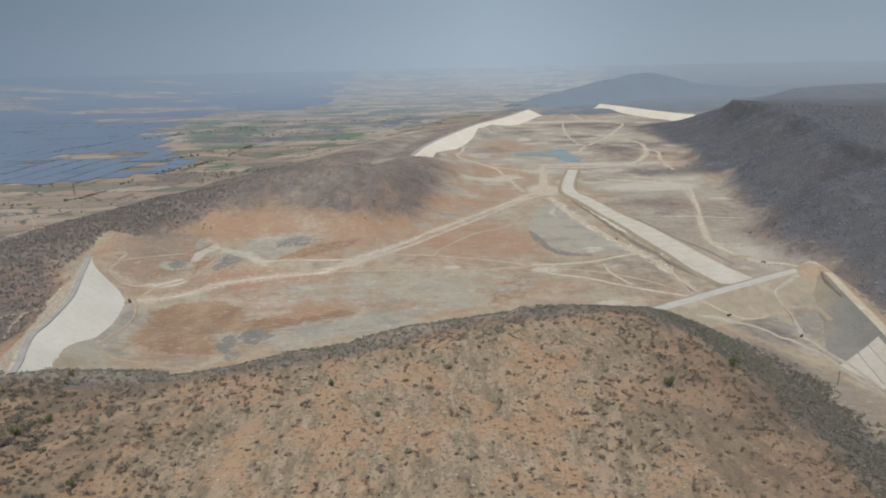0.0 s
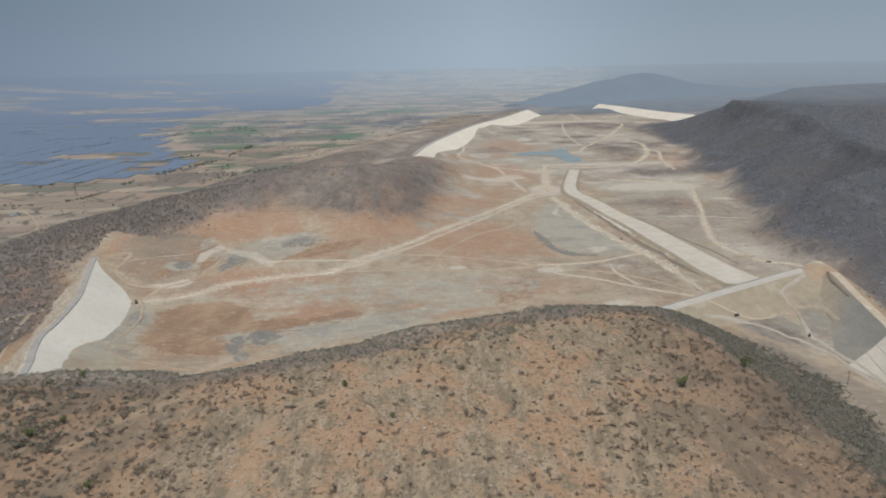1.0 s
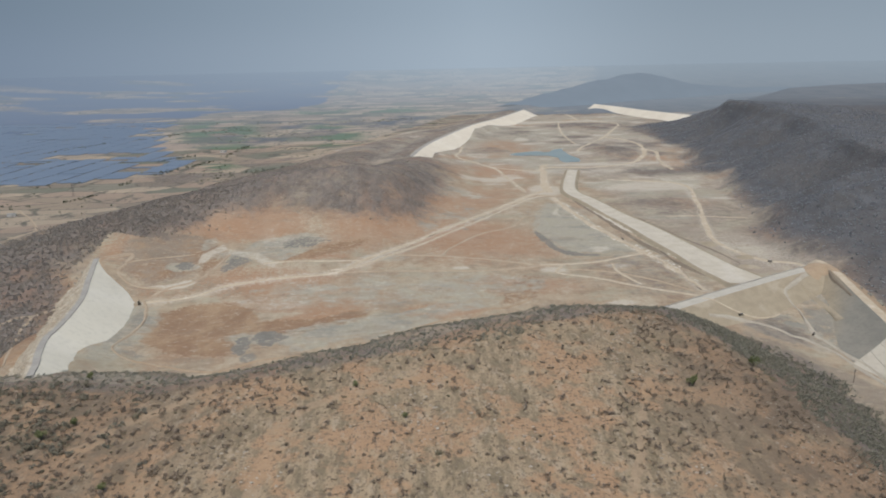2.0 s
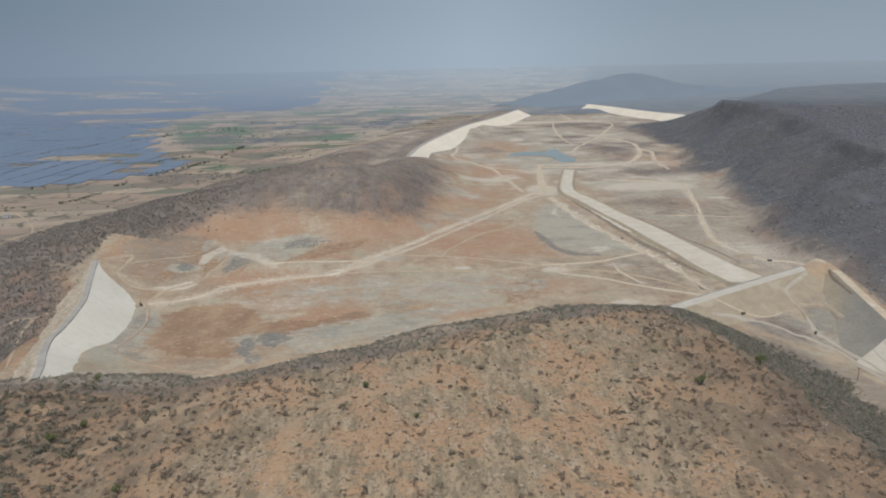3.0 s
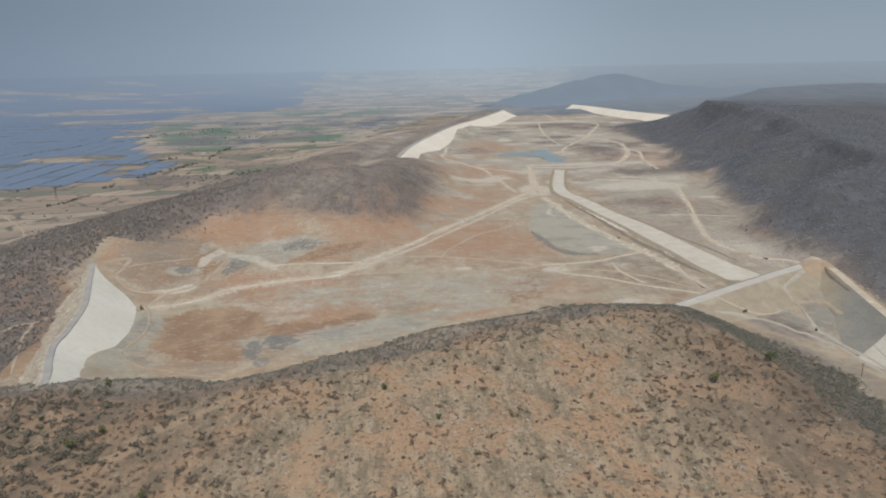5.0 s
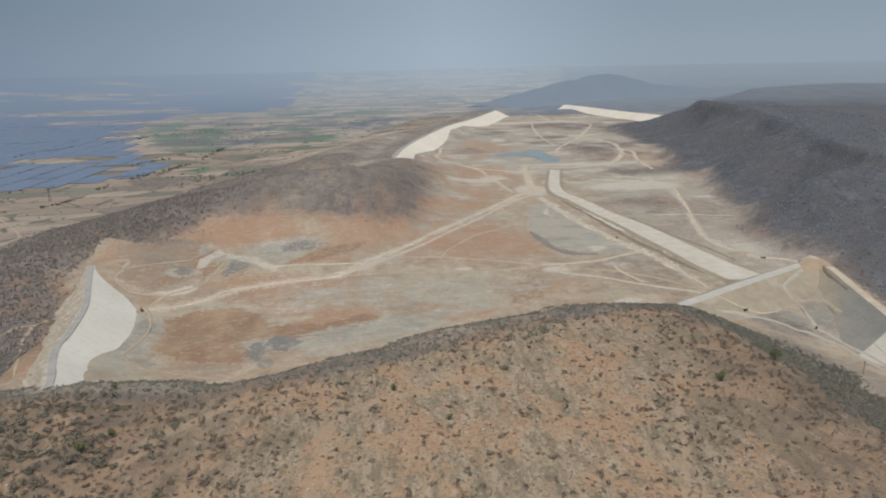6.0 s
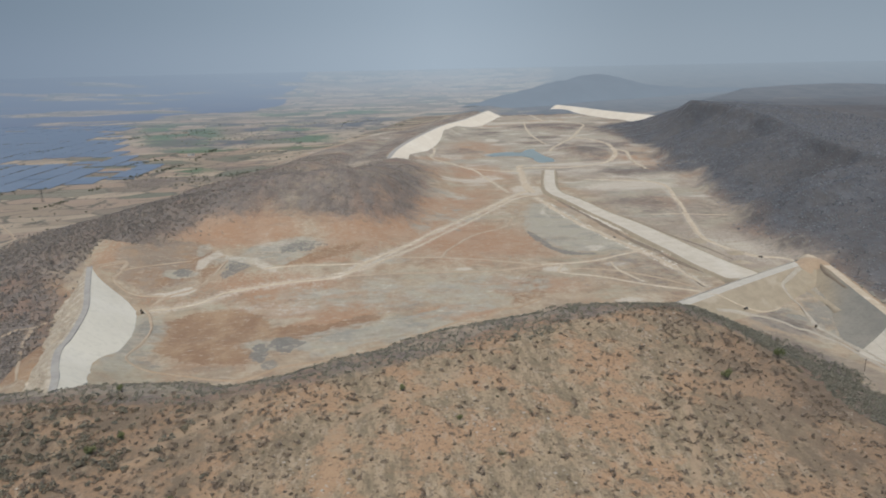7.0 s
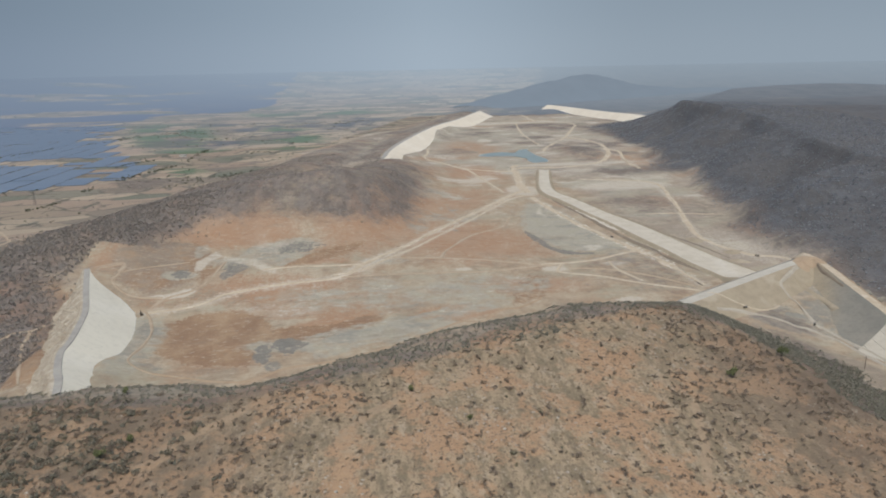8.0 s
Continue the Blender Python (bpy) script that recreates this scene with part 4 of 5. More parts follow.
def sky_material():
    k = Kit("hazy_sky", 1.0)
    sep = k.n.new("ShaderNodeSeparateXYZ")
    k.l.new(k.pos, sep.inputs[0])
    glow = k.n.new("ShaderNodeEmission")
    up = k.step(sep.outputs["Z"], 190, 640)
    pale = haze_colour(k, HAZE_WEST, HAZE)
    deep = haze_colour(k, (0.155, 0.21, 0.278), (0.315, 0.393, 0.475))
    k.l.new(k.mix(up, pale, deep), glow.inputs[0])
    k.l.new(glow.outputs[0], k.n["Material Output"].inputs[0])
    return k.m


# low sky all round: dust haze standing over the horizon
ring = np.linspace(0, 2 * np.pi, 145)
tagged(new("backdrop_sky", strip_mesh("backdrop_sky", [np.c_[4840 * np.cos(ring), 4840 * np.sin(ring), np.full(145, h)] for h in (120.0, 200, 280, 360, 440, 540, 640, 760)], sky_material())), "pale blue-grey dust haze above the horizon", "sky", kind="structure")


# far hills, their haze painted in as bluish base colour and steady glow
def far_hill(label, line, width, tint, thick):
    k = Kit("painted_haze_hill", 1.0)
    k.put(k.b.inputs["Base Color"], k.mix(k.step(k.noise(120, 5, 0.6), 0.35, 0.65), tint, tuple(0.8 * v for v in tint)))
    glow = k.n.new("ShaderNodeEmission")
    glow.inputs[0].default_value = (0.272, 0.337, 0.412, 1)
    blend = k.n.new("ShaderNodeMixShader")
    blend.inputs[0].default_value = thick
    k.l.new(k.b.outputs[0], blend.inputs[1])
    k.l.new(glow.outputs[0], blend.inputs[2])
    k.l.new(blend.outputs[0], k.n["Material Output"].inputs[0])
    ln = resample(line, 25.0)
    nr = normals(ln)
    rails = []
    for u in np.linspace(-1, 1, 25):
        x, y = ln[:, 0] + nr[:, 0] * u * width, ln[:, 1] + nr[:, 1] * u * width
        bell = (np.cos(np.pi * u) * 0.5 + 0.5) ** 0.8
        rails.append(np.c_[x, y, -25 + (ln[:, 2] + 25) * bell * (1 + 0.06 * fbm(x, y, 140, 51)) + 5 * bell * fbm(x, y, 60, 52)])
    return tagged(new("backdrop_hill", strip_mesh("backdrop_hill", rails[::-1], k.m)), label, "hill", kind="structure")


far_hill("long hill fading into painted blue-grey haze", [(330, 2850, 10), (560, 3060, 52), (800, 3250, 92), (960, 3350, 112), (1070, 3380, 114), (1180, 3400, 88), (1330, 3430, 58), (1600, 3450, 38), (2000, 3400, 28)], 260, (0.105, 0.12, 0.132), 0.64)

# ------------------------------------------------------------------ dams
def embankment(name, key, label, mats, wall=""):
    """mats: left face, crest, right face. Parts are lofted along the crest line."""
    d = DAMS[key]
    line = resample(d["line"], 3.0 if "rough" in d else 5.0)
    nrm = normals(line)
    thing = empty(name, *line[len(line) // 2][:2], 0)
    back = thing.matrix_basis.inverted()
    rough = lambda o, amp: amp * fbm(line[:, 0] + o * 3, line[:, 1], 16, 71, 3)

    def rail(off, z, wave=0.0):
        off = off + rough(off, wave)
        return np.c_[line[:, :2] + nrm * np.asarray(off)[:, None], z] - np.array(thing.location)

    top, h = line[:, 2], d["half"]
    ones = np.ones(len(line))
    for side, mat, pname in ((1, mats[0], "left"), (-1, mats[2], "right")):
        run = d["left"] if side > 0 else d["right"]
        rails = []
        for t in np.linspace(0, 1, 15 if "rough" in d or "bowl" in d else 6):
            off = h + t * (d["bowl"] if side < 0 and "bowl" in d else (top - d["base"]) * run)
            z = flank(d, top, off, side)
            rails.append(rail(side * off * ones, z + (d.get("rough", 0.35) * min(1, 6 * t) * fbm(line[:, 0] + 30 * t, line[:, 1] + 20 * t, 9, 71, 4) if mat not in (M_FACE, M_FACE_FAR) else 0), 0.0))
        facing = mat in (M_FACE, M_FACE_FAR)
        pl = "upstream_face" if facing else "rockfill_slope"
        hang(pl, strip_mesh(pl, rails if side < 0 else rails[::-1], mat), thing, "smooth white membrane facing" if facing else "rough tipped rockfill slope")
    cut = -h * d.get("strip", 1.0)
    hang("crest_road", strip_mesh("crest_road", [rail(h * ones, top), rail(0.4 * h * ones, top + 0.12), rail(0.4 * cut * ones, top + 0.12), rail(cut * ones, top)], mats[1]), thing, "gravel crest road")
    if cut > -h:
        hang("shoulder", strip_mesh("shoulder", [rail(cut * ones, top), rail(0.5 * (cut - h) * ones, top - 0.1, 0.3), rail(-h * ones, top)], mats[2]), thing, "rough tan shoulder")
    if wall:
        s = 1 if wall == "left" else -1
        o = s * (h - 0.4)
        rails = [rail((o + a) * ones, top + b) for a, b in ((-0.3, -0.3), (-0.3, 0.55), (0.3, 0.55), (0.3, -0.3))]
        hang("parapet", strip_mesh("parapet", rails[::-1], M_CREST, smooth_faces=False), thing, "low concrete parapet wall")
    return tagged(thing, label, "dam", "embankment dams of the reservoir")


embankment("embankment_dam", "west", "rockfill dam with a smooth white facing and grey crest road", (M_FACE, M_CREST, M_ROCKFILL), "left")
embankment("embankment_dam", "north_west", "long curved dam with a cream-white facing towards the basin", (M_FILL, M_CREST, M_FACE_FAR))
embankment("embankment_dam", "north_east", "low distant dam with a cream-white facing below dark hills", (M_FILL, M_CREST, M_FACE_FAR))
embankment("embankment_dam", "intake", "tan earthfill dam with a pale grey crest road", (M_FILL, M_PALE_CREST, M_FILL), "left")
embankment("cut_spur", "spur", "ochre spur with a graded grey cut slope", (M_OCHRE, M_ROAD, M_SLOPE))


# ------------------------------------------------------------------ roads and canal
def road(name, label, pts, width, mat, lift=0.35, ragged=0.35, category="road"):
    """width: one number, or those of the start and the end."""
    line = resample([(*p, 0) for p in pts], 2.5)
    width = np.linspace(*(width if isinstance(width, tuple) else (width, width)), len(line))
    nrm = normals(line)
    rails = []
    for o in (-0.5, -0.3, 0.0, 0.3, 0.5):
        w = o * width * np.maximum(0.25, 1 + ragged * fbm(line[:, 0] + 40 * o, line[:, 1] - 70 * o, 22, 81, 4)) + 0.12 * width * fbm(line[:, 0], line[:, 1], 9, 82, 3)
        x, y = line[:, 0] + nrm[:, 0] * w, line[:, 1] + nrm[:, 1] * w
        z = np.maximum(raised(x, y), (raised(x + 2, y) + raised(x - 2, y) + raised(x, y + 2) + raised(x, y - 2)) / 4)
        rails.append(np.c_[x, y, z + (lift if abs(o) < 0.4 else -0.25)])
    return tagged(new(name, strip_mesh(name, rails[::-1], mat)), label, category, kind="structure")


for row in ROADS:
    road(*row)

CANAL = [(243, 488), (238, 520), (230, 557), (225, 605), (219, 652), (211, 716), (200, 775), (189, 860), (179, 915), (186, 978), (221, 1123)]
canal = empty("canal", 210, 720, 0)
cl = resample([(*p, 0) for p in CANAL], 6.0)
cn = normals(cl)
cw = np.interp(cl[:, 1], [515, 557, 605, 652, 716, 775, 860, 915, 978, 1123], [17.5, 16, 14.5, 14.5, 13, 11, 10.5, 9.5, 8.5, 8])
cz = np.maximum(raised(cl[:, 0], cl[:, 1]), 0) * 0.5 + 0.9
shift = np.array(canal.location)


def canal_rail(off, up):
    return np.c_[cl[:, :2] + cn * np.asarray(off)[:, None], cz + up] - shift


hang("lining", strip_mesh("lining", [canal_rail(-cw, 0.9), canal_rail(-cw + 2.0, 0.0), canal_rail(0 * cw, -0.1), canal_rail(cw - 2.0, 0.0), canal_rail(cw, 0.9)][::-1], M_CONCRETE, smooth_faces=False), canal, "pale concrete canal lining")
for s in (-1, 1):
    rails = [canal_rail(s * (cw + a), b) for a, b in ((0.0, 0.9), (0.05, 1.15), (1.8, 1.15), (5.5, -2.2))]
    hang("bank", strip_mesh("bank", rails if s < 0 else rails[::-1], M_FILL, smooth_faces=False), canal, "trimmed earth bank")
tagged(canal, "broad pale concrete-lined canal running across the basin", "canal")

# ------------------------------------------------------------------ water
kw = Kit("pond_water", 0.3)
kw.b.inputs["Specular IOR Level"].default_value = 0.5
kw.bump(kw.noise(6, 3, 0.5), 0.08, 0.3)
M_WATER = kw.done(kw.mix(kw.step(kw.noise(60, 3), 0.35, 0.7), (0.20, 0.25, 0.23), (0.245, 0.28, 0.25)))
shore = resample([(p[0], p[1], 0) for p in ((139, 1350), (161, 1376), (198, 1386), (222, 1378), (245, 1417), (276, 1425), (292, 1375), (274, 1273), (249, 1218), (224, 1229), (226, 1288), (205, 1325), (164, 1327), (139, 1350))], 5.0)[:-1]
wx, wy = shore[:, 0] + 5 * fbm(shore[:, 0], shore[:, 1], 22, 91, 3), shore[:, 1] + 9 * fbm(shore[:, 0], shore[:, 1], 22, 92, 3)
wz = -0.25
tagged(new("water", mesh_from("water", [(a, b, wz) for a, b in zip(wx, wy)], [tuple(range(len(wx)))], M_WATER)), "shallow turquoise pond left on the basin floor", "pond", kind="structure")


# ------------------------------------------------------------------ solar park on the plain
def solar_material():
    k = Kit("solar_glass", 0.3)
    k.b.inputs["Specular IOR Level"].default_value = 0.5
    return k.done(k.mix(k.island(), (0.135, 0.172, 0.218), (0.158, 0.192, 0.235)))


M_SOLAR = solar_material()


def solar_rows(label, inside, x0, x1, y0, y1, pitch, table, seed):
    """Tilted tables in long rows, facing south; a slab of five sides each."""
    rng = np.random.default_rng(seed)
    verts, faces = [], []
    tilt = radians(14)
    for y in np.arange(y0, y1, pitch):
        for x in np.arange(x0, x1, table + 5):
            cx, cy = x + table / 2 + rng.uniform(-2, 2), y + rng.uniform(-0.6, 0.6)
            if not inside(cx, cy) or rng.random() < 0.03 + 0.5 * smooth(2100, 2420, cy):
                continue
            z = float(height(cx, cy)) + 1.5
            half = pitch * 0.33
            dy, dz = half * math.cos(tilt), half * math.sin(tilt)
            n = len(verts)
            for sx in (-table / 2, table / 2):
                for a in (-1, 1):
                    for t in (0.0, -0.25):
                        verts.append((cx + sx, cy + a * dy, z + a * dz + t))
            faces += [(n, n + 4, n + 6, n + 2), (n + 1, n + 3, n + 7, n + 5), (n, n + 1, n + 5, n + 4), (n + 2, n + 6, n + 7, n + 3), (n, n + 2, n + 3, n + 1), (n + 4, n + 5, n + 7, n + 6)]
    return tagged(new("solar_panel_rows", mesh_from("solar_panel_rows", verts, faces, M_SOLAR)), label, "solar panels", kind="stuff")



def in_park(x, y):
    if x > np.interp(y, *EDGE_SOLAR) + 25 * fbm(x, y, 90, 61) or y < 1085 - 0.22 * (x + 640):
        return False
    if blob(x, y, -745, 1470, 105, 60) > 0.25 * fbm(x, y, 50, 63):       # the bare island of fields
        return False
    if fbm(x * 0.45, y, 150, 62, 4) > 0.64 or abs(fbm(x, y, 420, 64, 3)) < 0.03:    # gaps and lanes
        return False
    return True


solar_rows("blue solar panel rows on the near side of the plain", in_park, -1300, -440, 1040, 1900, 9.0, 46.0, 1)
solar_rows("blue solar panel rows spread far over the plain", in_park, -1900, -640, 1900, 2420, 13.0, 60.0, 2)


# ------------------------------------------------------------------ scrub
def leaf_material(name, a, b, c):
    k = Kit(name, 0.85)
    col = k.mix(k.step(k.island(), 0.25, 0.75), a, b)
    col = k.mix(k.step(k.random(), 0.55, 0.95), col, c)
    thin = k.n.new("ShaderNodeBsdfTranslucent")           # sparse foliage lets light through
    k.l.new(col, thin.inputs["Color"])
    both = k.n.new("ShaderNodeMixShader")
    both.inputs[0].default_value = 0.4
    k.l.new(k.b.outputs[0], both.inputs[1])
    k.l.new(thin.outputs[0], both.inputs[2])
    k.l.new(both.outputs[0], k.n["Material Output"].inputs[0])
    return k.done(col)


M_TWIG = leaf_material("dry_twigs", (0.265, 0.212, 0.16), (0.345, 0.28, 0.212), (0.28, 0.25, 0.17))
M_BROW = leaf_material("olive_grey_scrub", (0.26, 0.25, 0.195), (0.345, 0.325, 0.255), (0.24, 0.25, 0.165))
M_THORN = leaf_material("dark_thorn_twigs", (0.225, 0.205, 0.15), (0.30, 0.268, 0.20), (0.205, 0.218, 0.125))
M_THICKET = leaf_material("olive_thicket_leaves", (0.23, 0.22, 0.17), (0.30, 0.283, 0.22), (0.215, 0.228, 0.145))
M_TUFT = leaf_material("dry_tuft_stalks", (0.20, 0.165, 0.12), (0.28, 0.23, 0.165), (0.22, 0.20, 0.12))
# bare branches with blue-grey haze put into their colour
M_HAZE_SCRUB = leaf_material("haze_blue_branches", (0.272, 0.282, 0.295), (0.335, 0.344, 0.354), (0.31, 0.305, 0.285))
M_GREY = leaf_material("grey_bare_branches", (0.32, 0.28, 0.25), (0.40, 0.35, 0.31), (0.34, 0.30, 0.25))
M_WILD = leaf_material("brown_bare_thorn", (0.335, 0.295, 0.262), (0.415, 0.365, 0.322), (0.335, 0.30, 0.252))
M_GREEN = leaf_material("green_leaves", (0.18, 0.20, 0.09), (0.25, 0.27, 0.125), (0.14, 0.16, 0.07))
M_BARK = earth_material("grey_bark", (0.16, 0.13, 0.105), (0.11, 0.09, 0.07), 0.5)


def crown_arrays(rng, n, leaf, lumps=4, flat=0.62):
    """Small bent leaves in a few uneven lumps; about 2 wide and 1.2 high, standing on z = 0."""
    mids = np.c_[rng.uniform(-0.5, 0.5, lumps), rng.uniform(-0.5, 0.5, lumps), rng.uniform(0.35, 0.75, lumps) * flat / 0.62]
    sizes = rng.uniform(0.35, 0.6, lumps)
    which = rng.integers(0, lumps, n)
    d = rng.normal(size=(n, 3))
    d /= np.linalg.norm(d, axis=1)[:, None]
    c = mids[which] + d * (sizes[which] * rng.uniform(0.55, 1.0, n) ** 0.5)[:, None] * np.array([1, 1, flat])
    c[:, 2] = np.maximum(c[:, 2], 0.05)
    u = rng.normal(size=(n, 3))
    u /= np.linalg.norm(u, axis=1)[:, None]
    v = np.cross(u, d + 0.4 * rng.normal(size=(n, 3)))
    v /= np.linalg.norm(v, axis=1)[:, None] + 1e-9
    s = (leaf * rng.uniform(0.6, 1.3, n))[:, None]
    verts = np.stack([c - u * s, c - v * s * 0.7, c + u * s, c + v * s * 0.7], 1).reshape(-1, 3)
    return verts, np.arange(4 * n).reshape(-1, 4)


def limb(bm, a, b, r0, r1, sides=5):
    a, b = Vector(a), Vector(b)
    turn = (b - a).to_track_quat("Z", "Y").to_matrix()
    rings = []
    for p, r in ((a, r0), (b, r1)):
        rings.append([bm.verts.new(p + turn @ Vector((r * math.cos(6.2832 * i / sides), r * math.sin(6.2832 * i / sides), 0))) for i in range(sides)])
    for i in range(sides):
        bm.faces.new((rings[0][i], rings[0][(i + 1) % sides], rings[1][(i + 1) % sides], rings[1][i]))


def shrub_kind(seed, n, leaf, mat):
    """One shrub with its crown and its bundle of stems, to be copied about."""
    rng = np.random.default_rng(seed)
    thing = empty("shrub")
    v, f = crown_arrays(rng, n, leaf, int(rng.integers(4, 8)))
    hang("crown", mesh_from("crown", v, f, mat), thing)
    bm = bmesh.new()
    for _ in range(5):
        x, y = rng.uniform(-0.5, 0.5, 2)
        limb(bm, (0.1 * x, 0.1 * y, -0.15), (x, y, rng.uniform(0.4, 0.8)), 0.05, 0.015, 4)
    part("trunk", bm, M_BARK, thing)
    return tagged(thing, "grey-brown leafless thorn shrub on the dry slope", "shrub", "shrubs on the near hill")


def scatter_mesh(name, label, category, spots, mat, n, leaf, seed, kinds=10):
    """Many small crowns in one mesh. spots: rows of x, y, z, size, height factor."""
    rng = np.random.default_rng(seed)
    bank = [crown_arrays(rng, n, leaf, int(rng.integers(2, 6))) for _ in range(kinds)]
    verts, faces, base = [], [], 0
    for x, y, z, s, tall in spots:
        v, f = bank[rng.integers(0, kinds)]
        a = rng.uniform(0, 6.28)
        c, q = math.cos(a), math.sin(a)
        verts.append(np.c_[x + s * (c * v[:, 0] - q * v[:, 1]), y + s * (q * v[:, 0] + c * v[:, 1]), z + s * tall * v[:, 2] - 0.1])
        faces.append(f + base)
        base += len(v)
    verts, faces = np.concatenate(verts), np.concatenate(faces)
    me = bpy.data.meshes.new(name)
    me.vertices.add(len(verts))
    me.vertices.foreach_set("co", verts.ravel())
    me.loops.add(faces.size)
    me.loops.foreach_set("vertex_index", faces.ravel().astype(np.int32))
    me.polygons.add(len(faces))
    me.polygons.foreach_set("loop_start", np.arange(0, faces.size, 4, dtype=np.int32))
    me.update(calc_edges=True)
    me.materials.append(mat)
    return tagged(new(name, me), label, category, kind="stuff")


rng = np.random.default_rng(7)


def spread(n, x0, x1, y0, y1, chance):
    x, y = rng.uniform(x0, x1, n), rng.uniform(y0, y1, n)
    keep = rng.uniform(0, 1, n) < chance(x, y)
    return x[keep], y[keep]


def hill_chance(x, y):
    _, fall = near_hill(x, y)
    thick = 0.2 + 0.75 * smooth(-0.1, 0.5, fbm(x, y, 40, 101)) + 1.4 * smooth(-80, -190, x) + 0.3 * smooth(60, 150, x) + 0.5 * np.maximum(blob(x, y, -185, 240, 75, 60), 0) + 0.4 * smooth(-30, -8, fall)
    return np.where(fall < -2, thick, 0)


# shrubs that can be told apart, on the near slope
kinds = [shrub_kind(200 + i, 140, 0.13, M_TWIG) for i in range(6)]
# the large clumps stand where one sees them; the others are strewn between
CLUMPS = [(-193, 312, 2.9), (-177, 315, 2.9), (-166, 311, 2.5), (-152, 287, 2.3), (-141, 283, 2.3), (-141, 274, 1.7), (-147, 266, 3.0), (-183, 271, 2.6), (-158, 248, 2.4), (-119, 257, 1.8), (-68, 246, 1.7), (-77, 242, 1.7), (-16, 230, 1.6), (-16, 237, 2.6), (19, 245, 1.5), (2, 265, 2.1), (-8, 286, 2.7),
          (1, 304, 2.9), (-22, 326, 3.0), (18, 327, 2.4), (-19, 292, 2.2), (47, 239, 1.7), (62, 237, 1.8), (50, 263, 1.9), (112, 323, 4.2), (140, 339, 3.1), (153, 305, 2.6), (99, 279, 2.0), (148, 274, 2.1), (95, 240, 1.8), (106, 339, 2.3), (82, 345, 3.0), (-97, 255, 2.0)]
sx, sy = spread(520, -235, 172, 212, 345, hill_chance)
spots = CLUMPS + [(a, b, rng.uniform(0.9, 1.7)) for a, b in zip(sx[:245], sy[:245])]
for i, (x, y, s) in enumerate(spots):
    m = pose(x, y, float(height(x, y)) - 0.1, 0, 0, rng.uniform(0, 360))
    ob = kinds[i] if i < len(kinds) else copy_thing(kinds[i % len(kinds)], m)
    ob.matrix_basis = m @ Matrix.Diagonal((s, s * rng.uniform(0.7, 1.0), s * rng.uniform(0.5, 0.75), 1))

x, y = spread(6600, -300, 185, 190, 400, hill_chance)
size = 0.65 + 1.6 * rng.uniform(0, 1.0, len(x)) ** 1.6
scatter_mesh("scrub_bushes", "grey-brown thorn scrub scattered over the near hill", "scrub", np.c_[x, y, height(x, y), size, rng.uniform(0.7, 1.1, len(x))], M_TWIG, 40, 0.2, 11)
x, y = spread(720, -320, -120, 205, 335, lambda x, y: np.where(near_hill(x, y)[1] < 6, smooth(-125, -185, x) * (0.55 + 0.9 * fbm(x, y, 26, 109)), 0))
scatter_mesh("scrub_bushes", "large olive thorn bushes crowding the western end of the near hill", "scrub", np.c_[x, y, height(x, y), 1.2 + 1.7 * rng.uniform(0, 1, len(x)) ** 1.5, rng.uniform(0.5, 0.75, len(x))], M_THICKET, 90, 0.16, 22)
x, y = spread(9000, -300, 185, 190, 400, lambda x, y: np.where(near_hill(x, y)[1] < 0, 0.5 + 0.5 * fbm(x, y, 30, 103), 0))
scatter_mesh("dry_tufts", "small dry grass tufts and seedlings on the near hill", "grass", np.c_[x, y, height(x, y), rng.uniform(0.3, 0.85, len(x)), np.full(len(x), 0.8)], M_TUFT, 10, 0.4, 12)


def brow_chance(x, y):
    hill, fall = near_hill(x, y)
    lobe = 0.8 * (blob(x, y, 20, 353, 30, 13, 24) > 0.25 * fbm(x, y, 14, 108))
    return np.maximum(lobe * (hill > raised(x, y) - 0.5), np.where((fall > -9 * smooth(-60, 60, x) * smooth(145, 110, x)) & (fall < 75) & (hill > raised(x, y) - 0.5), 0.5 + 0.3 * smooth(0, 120, x) + 0.4 * fbm(x, y, 22, 106), 0))


x, y = spread(36000, -420, 240, 180, 455, brow_chance)
scatter_mesh("scrub_thicket", "dense dark scrub on the steep back of the hill", "scrub", np.c_[x, y, height(x, y), 0.6 + 1.5 * rng.uniform(0, 1, len(x)) ** 1.5, rng.uniform(0.7, 1.0, len(x))], M_BROW, 24, 0.22, 13)

x, y = spread(12000, 120, 225, 180, 435, lambda x, y: np.clip(inside_by(SHOULDER, x, y) / 14 + 0.05 + 0.4 * smooth(365, 320, y) + 0.9 * fbm(x, y, 16, 104), 0, 0.8))
scatter_mesh("scrub_thicket", "dense dark olive thorn thicket on the steep side of the hill", "scrub", np.c_[x, y, height(x, y), 0.8 + 1.7 * rng.uniform(0, 1, len(x)) ** 2, rng.uniform(0.5, 0.9, len(x))], M_THICKET, 40, 0.17, 20)


def mask_chance(key, low, high):
    return lambda x, y: smooth(low, high, land_masks(x, y)[key] + 0.5 * fbm(x, y, 45, 105))


x, y = spread(105000, -520, 60, 330, 1300, lambda x, y: np.where((near_hill(x, y)[0] > raised(x, y) - 0.6) & (y < 460), 0, mask_chance("scrub", -0.3, 0.9)(x, y)) * (0.25 + 0.6 * np.exp(-(along(RIDGE_FLANK, x, y)[0] / 55) ** 2) + 0.5 * smooth(-0.1, 0.35, fbm(x, y, 38, 59))))
